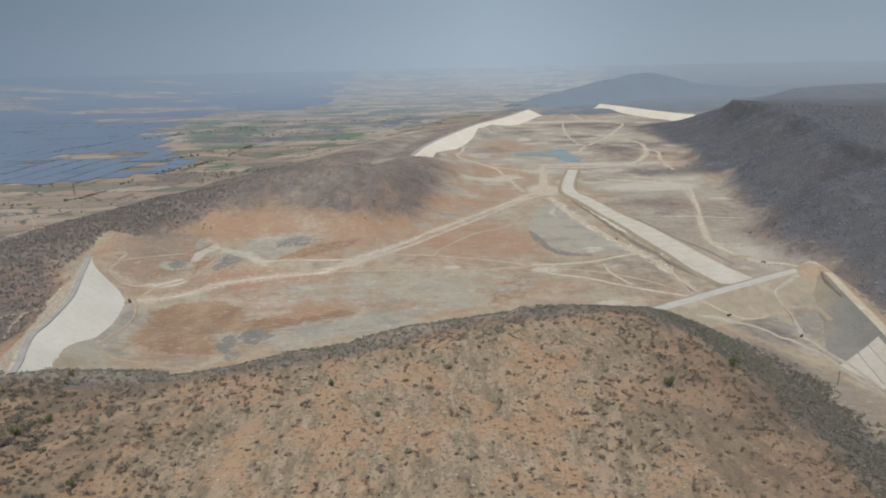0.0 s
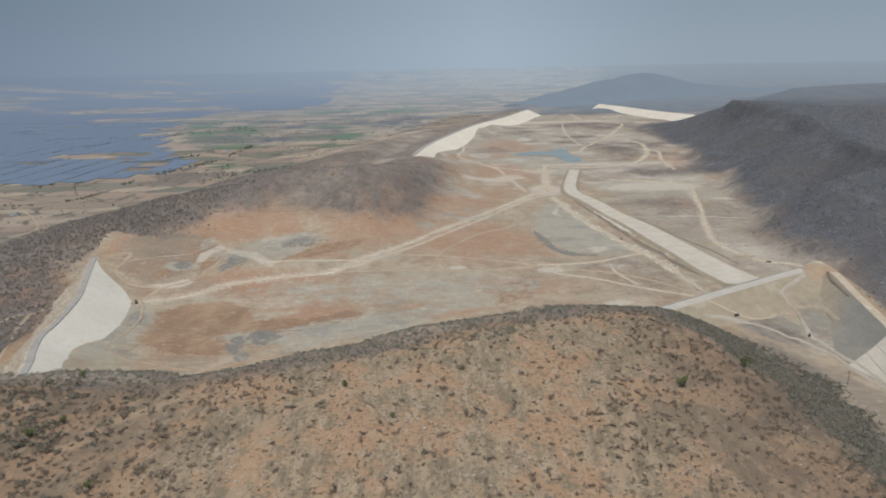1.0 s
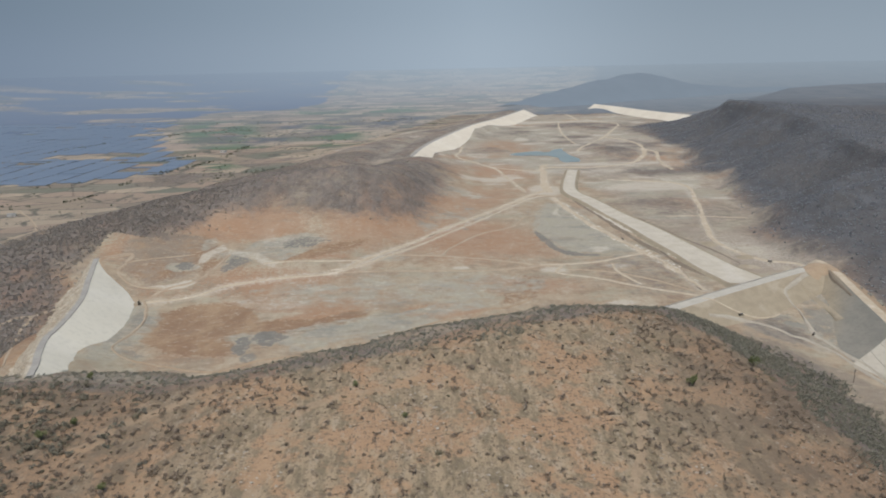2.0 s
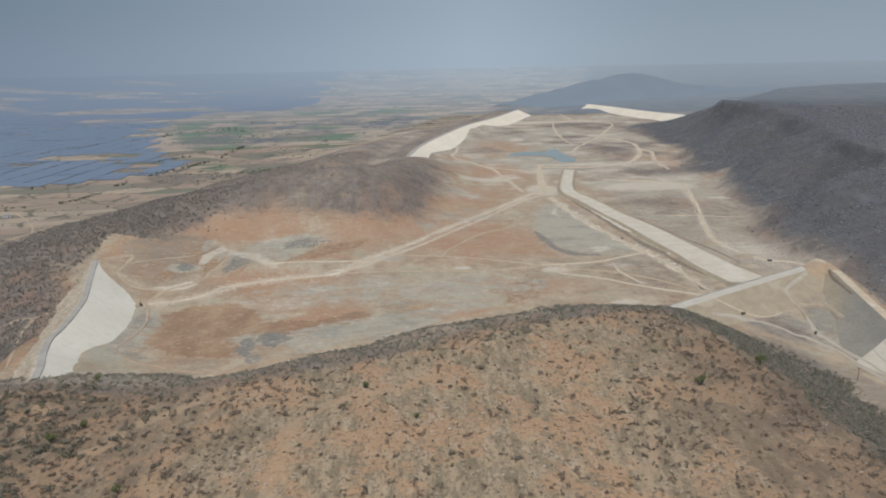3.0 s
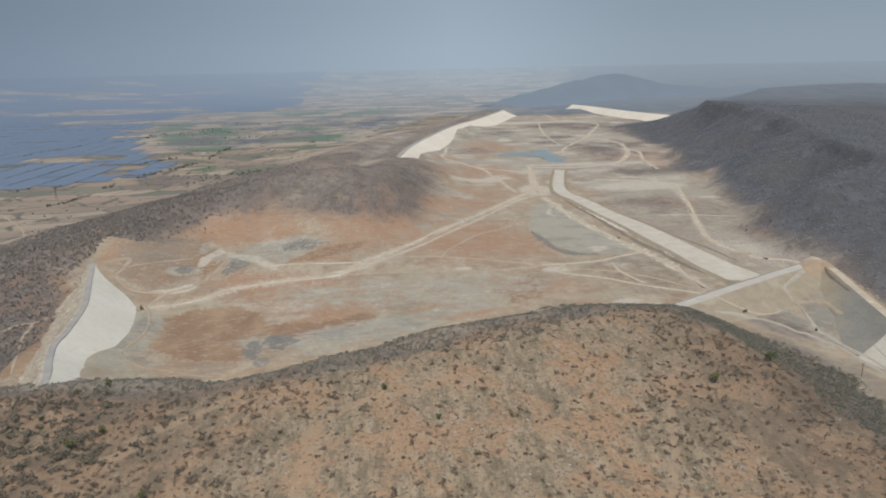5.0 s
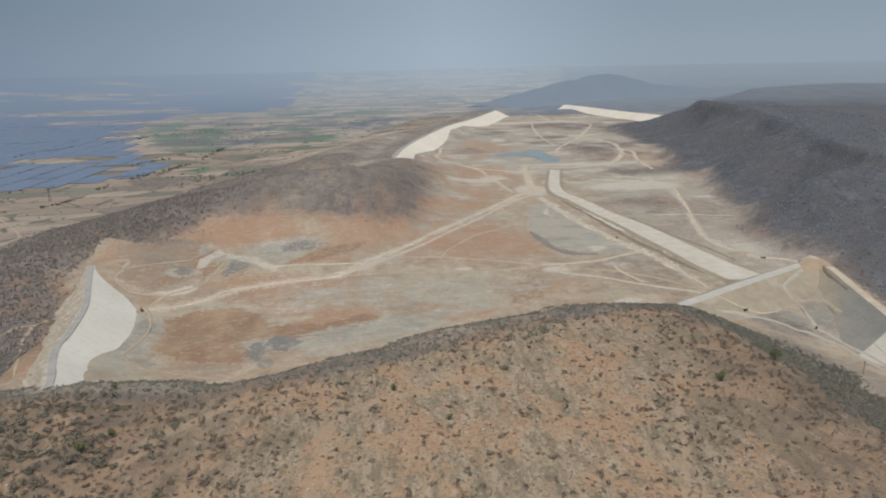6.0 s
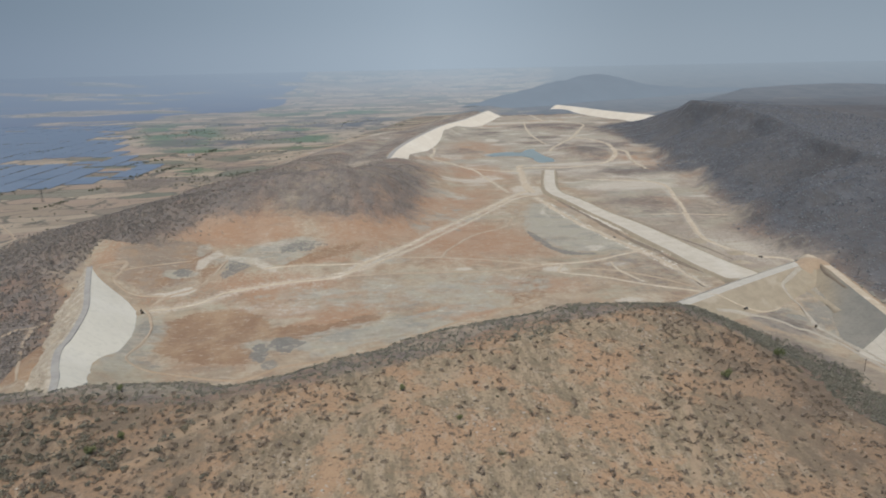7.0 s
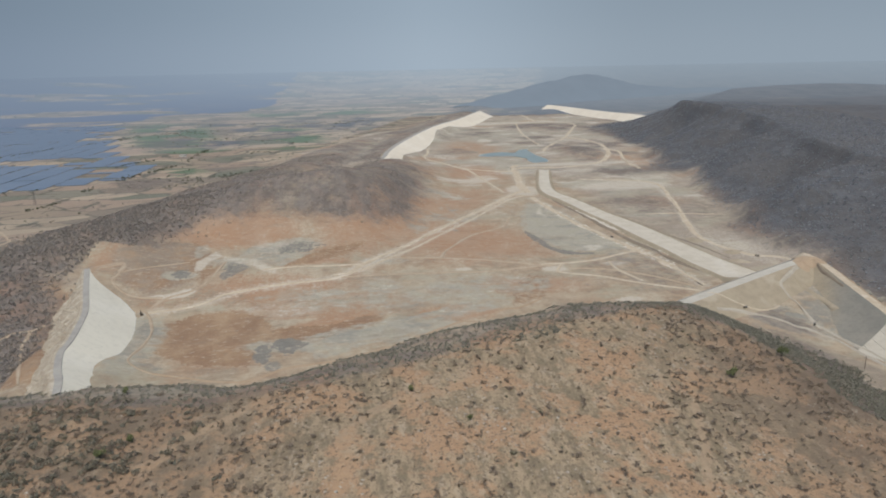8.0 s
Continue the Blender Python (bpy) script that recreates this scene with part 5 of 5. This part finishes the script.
scatter_mesh("scrub_thicket", "leafless grey scrub covering the western ridge", "scrub", np.c_[x, y, height(x, y), 0.4 + 1.1 * rng.uniform(0, 1, len(x)) ** 2, rng.uniform(0.6, 1.0, len(x))], M_GREY, 5, 0.52, 14)
x, y = spread(30000, -520, -190, 330, 860, lambda x, y: np.where((near_hill(x, y)[0] > raised(x, y) - 0.6) & (y < 460), 0, 0.8 * smooth(-190, -300, x) * mask_chance("scrub", -0.3, 0.6)(x, y)))
scatter_mesh("scrub_thicket", "dark thorn scrub behind the white dam", "scrub", np.c_[x, y, height(x, y), rng.uniform(0.8, 2.2, len(x)), rng.uniform(0.6, 1.0, len(x))], M_WILD, 9, 0.42, 21)
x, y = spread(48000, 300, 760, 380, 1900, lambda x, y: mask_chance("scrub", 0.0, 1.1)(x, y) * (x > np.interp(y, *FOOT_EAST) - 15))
scatter_mesh("scrub_thicket", "grey scrub covering the eastern hillside", "scrub", np.c_[x, y, height(x, y), 0.7 + 1.3 * rng.uniform(0, 1, len(x)) ** 2, rng.uniform(0.5, 0.8, len(x))], M_HAZE_SCRUB, 6, 0.5, 15)


# ------------------------------------------------------------------ green trees
def tree(x, y, r, label, seed):
    rng2 = np.random.default_rng(seed)
    thing = empty("tree", x, y, float(height(x, y)) - 0.1)
    bm = bmesh.new()
    limb(bm, (0, 0, -0.3), (0.1 * r, 0, 0.45 * r), 0.11 * r, 0.08 * r, 7)
    for k in range(6):
        a = k * 1.05 + rng2.uniform(-0.3, 0.3)
        limb(bm, (0.1 * r, 0, 0.42 * r), (0.6 * r * math.cos(a), 0.6 * r * math.sin(a), rng2.uniform(0.8, 1.3) * r), 0.06 * r, 0.015 * r, 5)
    part("trunk", bm, M_BARK, thing)
    v, f = crown_arrays(rng2, 420, 0.10, 9, 0.8)
    v = v * r * np.array([1, 1, 1.15]) + np.array([0, 0, 0.3 * r])
    hang("crown", mesh_from("crown", v, f, M_GREEN), thing)
    return tagged(thing, label, "tree", "green trees on the near hill")


for i, (x, y, r) in enumerate(((108, 294, 3.3), (149, 318, 3.3), (-54, 288, 1.9), (-181, 252, 2.6), (-172, 262, 2.2), (-140, 218, 2.2), (-195, 322, 2.4), (-30, 262, 1.6))):
    tree(x, y, r, "round green-leaved tree on the dry slope" if r > 2.3 else "small olive-green tree among thorn scrub", 300 + i)


# ------------------------------------------------------------------ trees and hedges of the plain
def hedge(label, line, gap, lo, hi, seed, jitter=5.0):
    q = np.random.default_rng(seed)
    ln = resample([(*p, 0) for p in line], gap)
    x, y = ln[:, 0] + q.normal(0, jitter, len(ln)), ln[:, 1] + q.normal(0, jitter, len(ln))
    keep = q.random(len(x)) < 0.45 + 0.5 * np.sign(fbm(x, y, 60, seed))
    x, y = x[keep], y[keep]
    return scatter_mesh("hedgerow", label, "trees", np.c_[x, y, height(x, y), q.uniform(lo, hi, len(x)), q.uniform(0.8, 1.2, len(x))], M_HEDGE, 16, 0.36, seed)


M_HEDGE = leaf_material("dusty_leaves", (0.16, 0.165, 0.12), (0.22, 0.215, 0.155), (0.19, 0.19, 0.13))
hedge("dark trees along a dry stream on the plain", [(-640, 810), (-560, 855), (-546, 908), (-513, 983), (-508, 1096), (-492, 1127), (-490, 1211), (-481, 1242), (-452, 1332), (-446, 1593)], 3.0, 1.5, 3.5, 401)
hedge("dark trees beside the solar park", [(-569, 1338), (-546, 1399), (-522, 1429)], 3.0, 2.0, 4.0, 402)
hedge("dark trees round the bare field in the solar park", [(-887, 1548), (-871, 1617), (-843, 1726), (-781, 1816), (-724, 1950)], 4.0, 2.0, 4.0, 403)
x, y = spread(14000, -900, 60, 620, 2350, lambda x, y: np.where((land_masks(x, y)["field"] > 0.5) & (x > np.interp(y, *EDGE_SOLAR)), 0.03 + 0.75 * smooth(0.2, 0.42, fbm(x * 0.45, y * 1.3, 70, 107)), 0))
scatter_mesh("field_trees", "scattered dusty trees among the fields", "trees", np.c_[x, y, height(x, y), rng.uniform(0.9, 3.0, len(x)), rng.uniform(0.8, 1.2, len(x))], M_HEDGE, 14, 0.36, 16)

x, y = spread(1100, -310, -130, 185, 330, lambda x, y: np.clip(1.6 * blob(x, y, -218, 252, 72, 66) + 0.5 * fbm(x, y, 25, 109), 0, 1))
scatter_mesh("scrub_thicket", "dark green-grey thorn thicket on the hill's shoulder", "scrub", np.c_[x, y, height(x, y), rng.uniform(1.4, 3.2, len(x)), rng.uniform(0.7, 1.1, len(x))], M_THORN, 44, 0.2, 17)

x, y = spread(9000, -480, 320, -220, 205, lambda x, y: np.where(near_hill(x, y)[1] < 0, 0.35 + 0.5 * fbm(x, y, 45, 111), 0))
scatter_mesh("scrub_bushes", "thorn scrub scattered over the rest of the hill", "scrub", np.c_[x, y, height(x, y), 0.5 + 1.8 * rng.uniform(0, 1, len(x)) ** 2, rng.uniform(0.7, 1.1, len(x))], M_TWIG, 14, 0.32, 18)


# loose rock
def rubble(name, label, x, y, lo, hi, mat, seed):
    """Angular stones of six corners each, half sunk in the ground."""
    q = np.random.default_rng(seed)
    dirs = np.array([(0, 0, 1), (1, 0, 0.1), (0.3, 0.95, 0), (-0.8, 0.6, 0.1), (-0.8, -0.6, 0), (0.3, -0.95, 0.1)], float)
    tri = [(0, 1, 2), (0, 2, 3), (0, 3, 4), (0, 4, 5), (0, 5, 1)]
    verts, faces = [], []
    for a, b, c in zip(x, y, raised(x, y)):
        s = lo + (hi - lo) * q.random() ** 3
        k = len(verts)
        for d in dirs * q.uniform(0.6, 1.3, (6, 1)):
            verts.append((a + s * d[0] * 1.4, b + s * d[1], c + s * max(d[2], -0.1) * 0.7 - 0.03))
        faces += [tuple(k + i for i in t) for t in tri]
    return tagged(new(name, mesh_from(name, verts, faces, mat)), label, "stones", kind="stuff")


def beside(line, n, lo, hi, seed):
    """Spots scattered between two distances to the left of a line (right: minus)."""
    q = np.random.default_rng(seed)
    ln = resample([(p[0], p[1], 0) for p in line], 1.5)
    i = q.integers(0, len(ln), n)
    off = q.uniform(lo, hi, n)
    return ln[i, 0] + normals(ln)[i, 0] * off, ln[i, 1] + normals(ln)[i, 1] * off


M_STONE = earth_material("pale_weathered_stone", (0.42, 0.37, 0.30), (0.34, 0.29, 0.23), 2.0, (0.48, 0.44, 0.37))
x, y = rng.uniform(-270, 180, 10500), rng.uniform(205, 395, 10500)
keep = (near_hill(x, y)[1] < 0) & (rng.random(10500) < smooth(0.0, 0.35, fbm(x, y, 28, 113)))
rubble("loose_stones", "pale loose stones strewn over the dry hill", x[keep][:3500], y[keep][:3500], 0.15, 0.7, M_STONE, 19)
x, y = beside(DAMS["west"]["line"], 900, -30, -3.5, 22)
keep = raised(x, y) > height(x, y) + 0.3
rubble("tipped_rock", "pale tipped rock lying on the outer slope of the dam", x[keep], y[keep], 0.4, 1.7, M_ROCKFILL, 23)
x, y = beside([(180, 836), (185, 775), (193, 709), (202, 671), (206, 631), (209, 603), (213, 578), (217, 556)], 420, -2.5, 3.0, 24)
keep = fbm(x, y, 26, 115) > -0.1
rubble("rock_spoil", "white rock spoil heaped in a line beside the canal", x[keep], y[keep], 0.5, 2.2, M_SPOIL, 25)
x, y = beside([(150, 915), (153, 813), (161, 733), (174, 668), (185, 613), (193, 574), (203, 510)], 420, -7.0, 7.0, 26)
keep = fbm(x, y, 30, 117) > 0.1
rubble("rock_spoil", "pale rubble spilled along the service road", x[keep], y[keep], 0.4, 1.8, M_SPOIL, 27)


# ------------------------------------------------------------------ works, vehicles, poles
def slab_on_spur():
    """Concrete lining laid on the foot of the cut slope."""
    d = DAMS["spur"]
    ln = resample(d["line"], 2.0)
    nr = normals(ln)
    at = lambda off, v: np.array([np.interp(-v, -ln[:, 1], col) for col in (ln[:, 0] - nr[:, 0] * off, ln[:, 1] - nr[:, 1] * off, flank(d, ln[:, 2], off, -1))]).T
    thing = empty("concrete_apron", 262, 350, 0)
    here = np.array(thing.location)
    for a, b in ((6.0, 12.8), (13.0, 19.8), (20.0, 26.8), (27.0, 33.8)):
        rails = []
        for off, up in ((a, -0.2), (a, 0.45), (b, 0.45), (b, -0.2)):
            rails.append(at(off, np.linspace(392 - 0.75 * (off - 6), 296, 24)) + np.array([0, 0, up]) - here)
        hang("slab_strip", strip_mesh("slab_strip", rails, M_CONCRETE, smooth_faces=False), thing)
    return tagged(thing, "pale concrete apron laid on the cut slope", "concrete slab")


slab_on_spur()


def paint(name, colour, rough=0.5):
    k = Kit(name, rough)
    return k.done(k.mix(k.step(k.noise(1.2, 4), 0.4, 0.7), colour, tuple(0.75 * v for v in colour)))


M_STEEL, M_BODY, M_TYRE, M_GLASS, M_WOOD, M_PLASTER = paint("dusty_steel", (0.16, 0.15, 0.14)), paint("dusty_brown_paint", (0.13, 0.10, 0.07)), paint("black_rubber", (0.03, 0.03, 0.03), 0.8), paint("dark_cab_glass", (0.03, 0.035, 0.04), 0.1), paint("weathered_pole_wood", (0.17, 0.14, 0.11), 0.9), paint("whitewashed_plaster", (0.62, 0.60, 0.56), 0.9)


def wheel(parent, x, y, r):
    w = bmesh.new()
    bmesh.ops.create_cone(w, cap_ends=True, segments=16, radius1=r, radius2=r, depth=0.42, matrix=Matrix.Translation((x, y, r)) @ Matrix.Rotation(radians(90), 4, "Y"))
    tyre = part("wheel", w, M_TYRE, parent)
    h = bmesh.new()
    bmesh.ops.create_cone(h, cap_ends=True, segments=12, radius1=0.5 * r, radius2=0.4 * r, depth=0.46, matrix=Matrix.Translation((x, y, r)) @ Matrix.Rotation(radians(90), 4, "Y"))
    part("rim", h, M_STEEL, tyre)


def dump_truck(x, y, turn, label, scale=1.0):
    t = empty("dump_truck", x, y, float(raised(x, y)) + 0.45, turn)
    part("chassis", box(bmesh.new(), 0, 0, 0.95, 1.0, 7.4, 0.35), M_STEEL, t)
    cab = part("cab", box(bmesh.new(), 0, 2.8, 2.0, 2.4, 1.7, 1.9, bevel=0.15), M_BODY, t, "dusty brown cab")
    part("windscreen", box(bmesh.new(), 0, 3.67, 2.35, 2.0, 0.06, 0.8), M_GLASS, cab)
    bed = bmesh.new()
    made = bmesh.ops.create_cube(bed, size=1.0, matrix=Matrix.Translation((0, -1.1, 2.0)) @ Matrix.Diagonal((2.4, 5.0, 1.5, 1)))
    for v in made["verts"]:
        if v.co.z < 2.0:
            v.co.x *= 0.8
            v.co.y = -1.1 + (v.co.y + 1.1) * 0.86
    top = [f for f in bed.faces if f.normal.z > 0.9]
    bmesh.ops.inset_region(bed, faces=top, thickness=0.12)
    for f in top:
        for v in f.verts:
            v.co.z -= 0.9
    part("tipper_body", bed, M_STEEL, t, "dark steel tipper body")
    for wy in (2.7, -1.6, -2.9):
        for wx in (-1.05, 1.05):
            wheel(t, wx, wy, 0.55)
    t.scale = (0.5, 0.5, 0.5)
    return tagged(t, label, "truck", "vehicles at the works")


dump_truck(285, 571, 60, "dark dusty tipper truck on the haul road")
dump_truck(241, 420, 140, "dark dusty tipper truck below the cut slope")
dump_truck(200, 441, 120, "dark dusty tipper truck by the earthfill dam")
dump_truck(178, 664, 8, "dark dusty tipper truck beside the canal")


def excavator(x, y, turn, label):
    t = empty("excavator", x, y, float(raised(x, y)) + 0.2, turn)
    for s in (-1.15, 1.15):
        part("crawler_track", box(bmesh.new(), s, 0, 0.5, 0.6, 3.8, 0.95, bevel=0.3), M_TYRE, t)
    house = part("engine_house", box(bmesh.new(), 0, -0.5, 1.75, 2.6, 3.2, 1.3, bevel=0.12), M_BODY, t, "dusty brown engine house")
    part("cab", box(bmesh.new(), -0.8, 0.9, 2.35, 1.0, 1.4, 1.7, bevel=0.1), M_GLASS, house)
    bm = bmesh.new()
    limb(bm, (0.3, 1.0, 1.8), (0.3, 3.6, 4.6), 0.32, 0.24, 4)
    part("boom", bm, M_BODY, t)
    bm = bmesh.new()
    limb(bm, (0.3, 3.5, 4.6), (0.3, 5.6, 2.4), 0.24, 0.16, 4)
    arm = part("arm", bm, M_BODY, t)
    part("bucket", box(bmesh.new(), 0.3, 5.6, 1.9, 1.1, 0.8, 0.9, bevel=0.15), M_STEEL, arm)
    t.scale = (0.75, 0.75, 0.75)
    return tagged(t, label, "excavator", "vehicles at the works")


excavator(-246, 497, 30, "dark excavator at the toe of the white dam")


def utility_pole(x, y, tall, label):
    t = empty("utility_pole", x, y, float(raised(x, y)) - 0.2)
    bm = bmesh.new()
    limb(bm, (0, 0, 0), (0, 0, tall), 0.19, 0.12, 8)
    part("pole", bm, M_WOOD, t)
    for z in (tall - 0.5, tall - 1.4):
        arm = part("crossarm", box(bmesh.new(), 0, 0.16, z, 2.0, 0.14, 0.16), M_STEEL, t)
        for s in (-0.85, 0.85):
            bm = bmesh.new()
            limb(bm, (s, 0.16, z + 0.06), (s, 0.16, z + 0.36), 0.08, 0.05, 6)
            part("insulator", bm, M_PLASTER, arm)
    return tagged(t, label, "pole", "poles")


utility_pole(222, 345, 8.5, "weathered utility pole beside the thicket")
utility_pole(236, 312, 8.5, "weathered utility pole beside the thicket")


def lattice_mast(x, y, tall):
    t = empty("lattice_mast", x, y, float(height(x, y)) - 0.3)
    corner = lambda s, z: (s[0] * (1.6 - 1.2 * z / tall), s[1] * (1.6 - 1.2 * z / tall), z)
    signs = ((-1, -1), (1, -1), (1, 1), (-1, 1))
    for s in signs:
        bm = bmesh.new()
        limb(bm, corner(s, 0), corner(s, tall), 0.13, 0.09, 4)
        part("leg", bm, M_STEEL, t)
    for k in range(6):
        bm = bmesh.new()
        z0, z1 = tall * k / 6, tall * (k + 1) / 6
        for i in range(4):
            limb(bm, corner(signs[i], z0), corner(signs[(i + 1) % 4], z1), 0.05, 0.05, 4)
        part("bracing", bm, M_STEEL, t)
    for z in (0.75, 0.9):
        part("crossarm", box(bmesh.new(), 0, 0, tall * z, 6.0, 0.25, 0.25), M_STEEL, t)
    return tagged(t, "thin grey lattice mast standing among fields", "pylon")


lattice_mast(-545, 985, 18)


def hut(x, y, turn, w, d, h, label):
    t = empty("field_hut", x, y, float(height(x, y)) - 0.2, turn)
    part("wall", box(bmesh.new(), 0, 0, h / 2, w, d, h), M_PLASTER, t)
    part("roof", box(bmesh.new(), 0, 0, h + 0.15, w + 0.8, d + 0.8, 0.3, bevel=0.05), M_CREST, t)
    part("door", box(bmesh.new(), 0.2 * w, -d / 2 - 0.03, 1.05, 1.0, 0.1, 2.1), M_STEEL, t)
    return tagged(t, label, "hut", "huts on the plain")


hut(-552, 845, 20, 9, 6, 3.6, "small whitewashed hut beside dusty fields")
hut(-474, 1490, -10, 12, 8, 4.2, "small whitewashed hut beside the solar park")


def boulder(x, y, r, seed):
    bm = bmesh.new()
    bmesh.ops.create_icosphere(bm, subdivisions=3, radius=r)
    for v in bm.verts:
        n = noise.noise(v.co / r * 1.4 + Vector((seed, 0, 0))) + 0.4 * noise.noise(v.co / r * 3.5 + Vector((0, seed, 0)))
        v.co *= 1 + 0.35 * n
        v.co.z *= 0.65
    me = bpy.data.meshes.new("boulder")
    bm.to_mesh(me)
    bm.free()
    me.materials.append(M_CUT)
    ob = new("boulder", me)
    ob.matrix_basis = pose(x, y, float(raised(x, y)) + 0.25 * r, 0, 0, seed * 40)
    return tagged(ob, "dark weathered boulder below the scrub hillside", "boulder", "boulders by the spur")


for i, (x, y, r) in enumerate(((315, 477, 1.9), (318, 469, 2.4), (314, 461, 1.6), (319, 456, 2.6), (321, 448, 1.8), (312, 484, 1.4), (325, 460, 2.2))):
    boulder(x, y, r, i + 1)


def earth_mound(x, y, r, h, seed, mat, label):
    """A loose tipped mound, resting on the ground all round."""
    rings, sides = 9, 36
    verts, faces = [(0, 0, h)], []
    for i in range(1, rings + 1):
        q = i / rings
        for j in range(sides):
            a = 6.2832 * j / sides
            rr = r * q * (1 + 0.22 * math.sin(2 * a + seed) + 0.1 * math.sin(5 * a + 2 * seed))
            px, py = x + rr * math.cos(a), y + rr * math.sin(a)
            up = h * (1 - q) ** 0.9 + 0.25 * float(fbm(px, py, 5, seed, 3)) * (1 - q)
            verts.append((px - x, py - y, float(raised(px, py)) - float(raised(x, y)) + up - 0.15 * q))
    for j in range(sides):
        faces.append((0, 1 + j, 1 + (j + 1) % sides))
        for i in range(rings - 1):
            a, b = 1 + i * sides, 1 + (i + 1) * sides
            faces.append((a + j, b + j, b + (j + 1) % sides, a + (j + 1) % sides))
    ob = new("earth_mound", mesh_from("earth_mound", verts, faces, mat, smooth_faces=True))
    ob.matrix_basis = pose(x, y, float(raised(x, y)))
    return tagged(ob, label, "earth heap", "earth mounds at the works")


earth_mound(301, 519, 13, 2.6, 3, M_OCHRE, "orange earth heaped on the corner of the dam")
earth_mound(289, 512, 8, 1.4, 5, M_OCHRE, "orange earth heaped on the corner of the dam")
earth_mound(272, 590, 9, 2.2, 7, M_FILL, "tan spoil heap beside the canal")
earth_mound(262, 560, 8, 1.8, 9, M_FILL, "tan spoil heap beside the canal")
earth_mound(258, 640, 10, 2.0, 11, M_FILL, "tan spoil heap beside the canal")
earth_mound(236, 436, 6, 1.5, 15, M_CUT, "grey spoil heap below the dam")
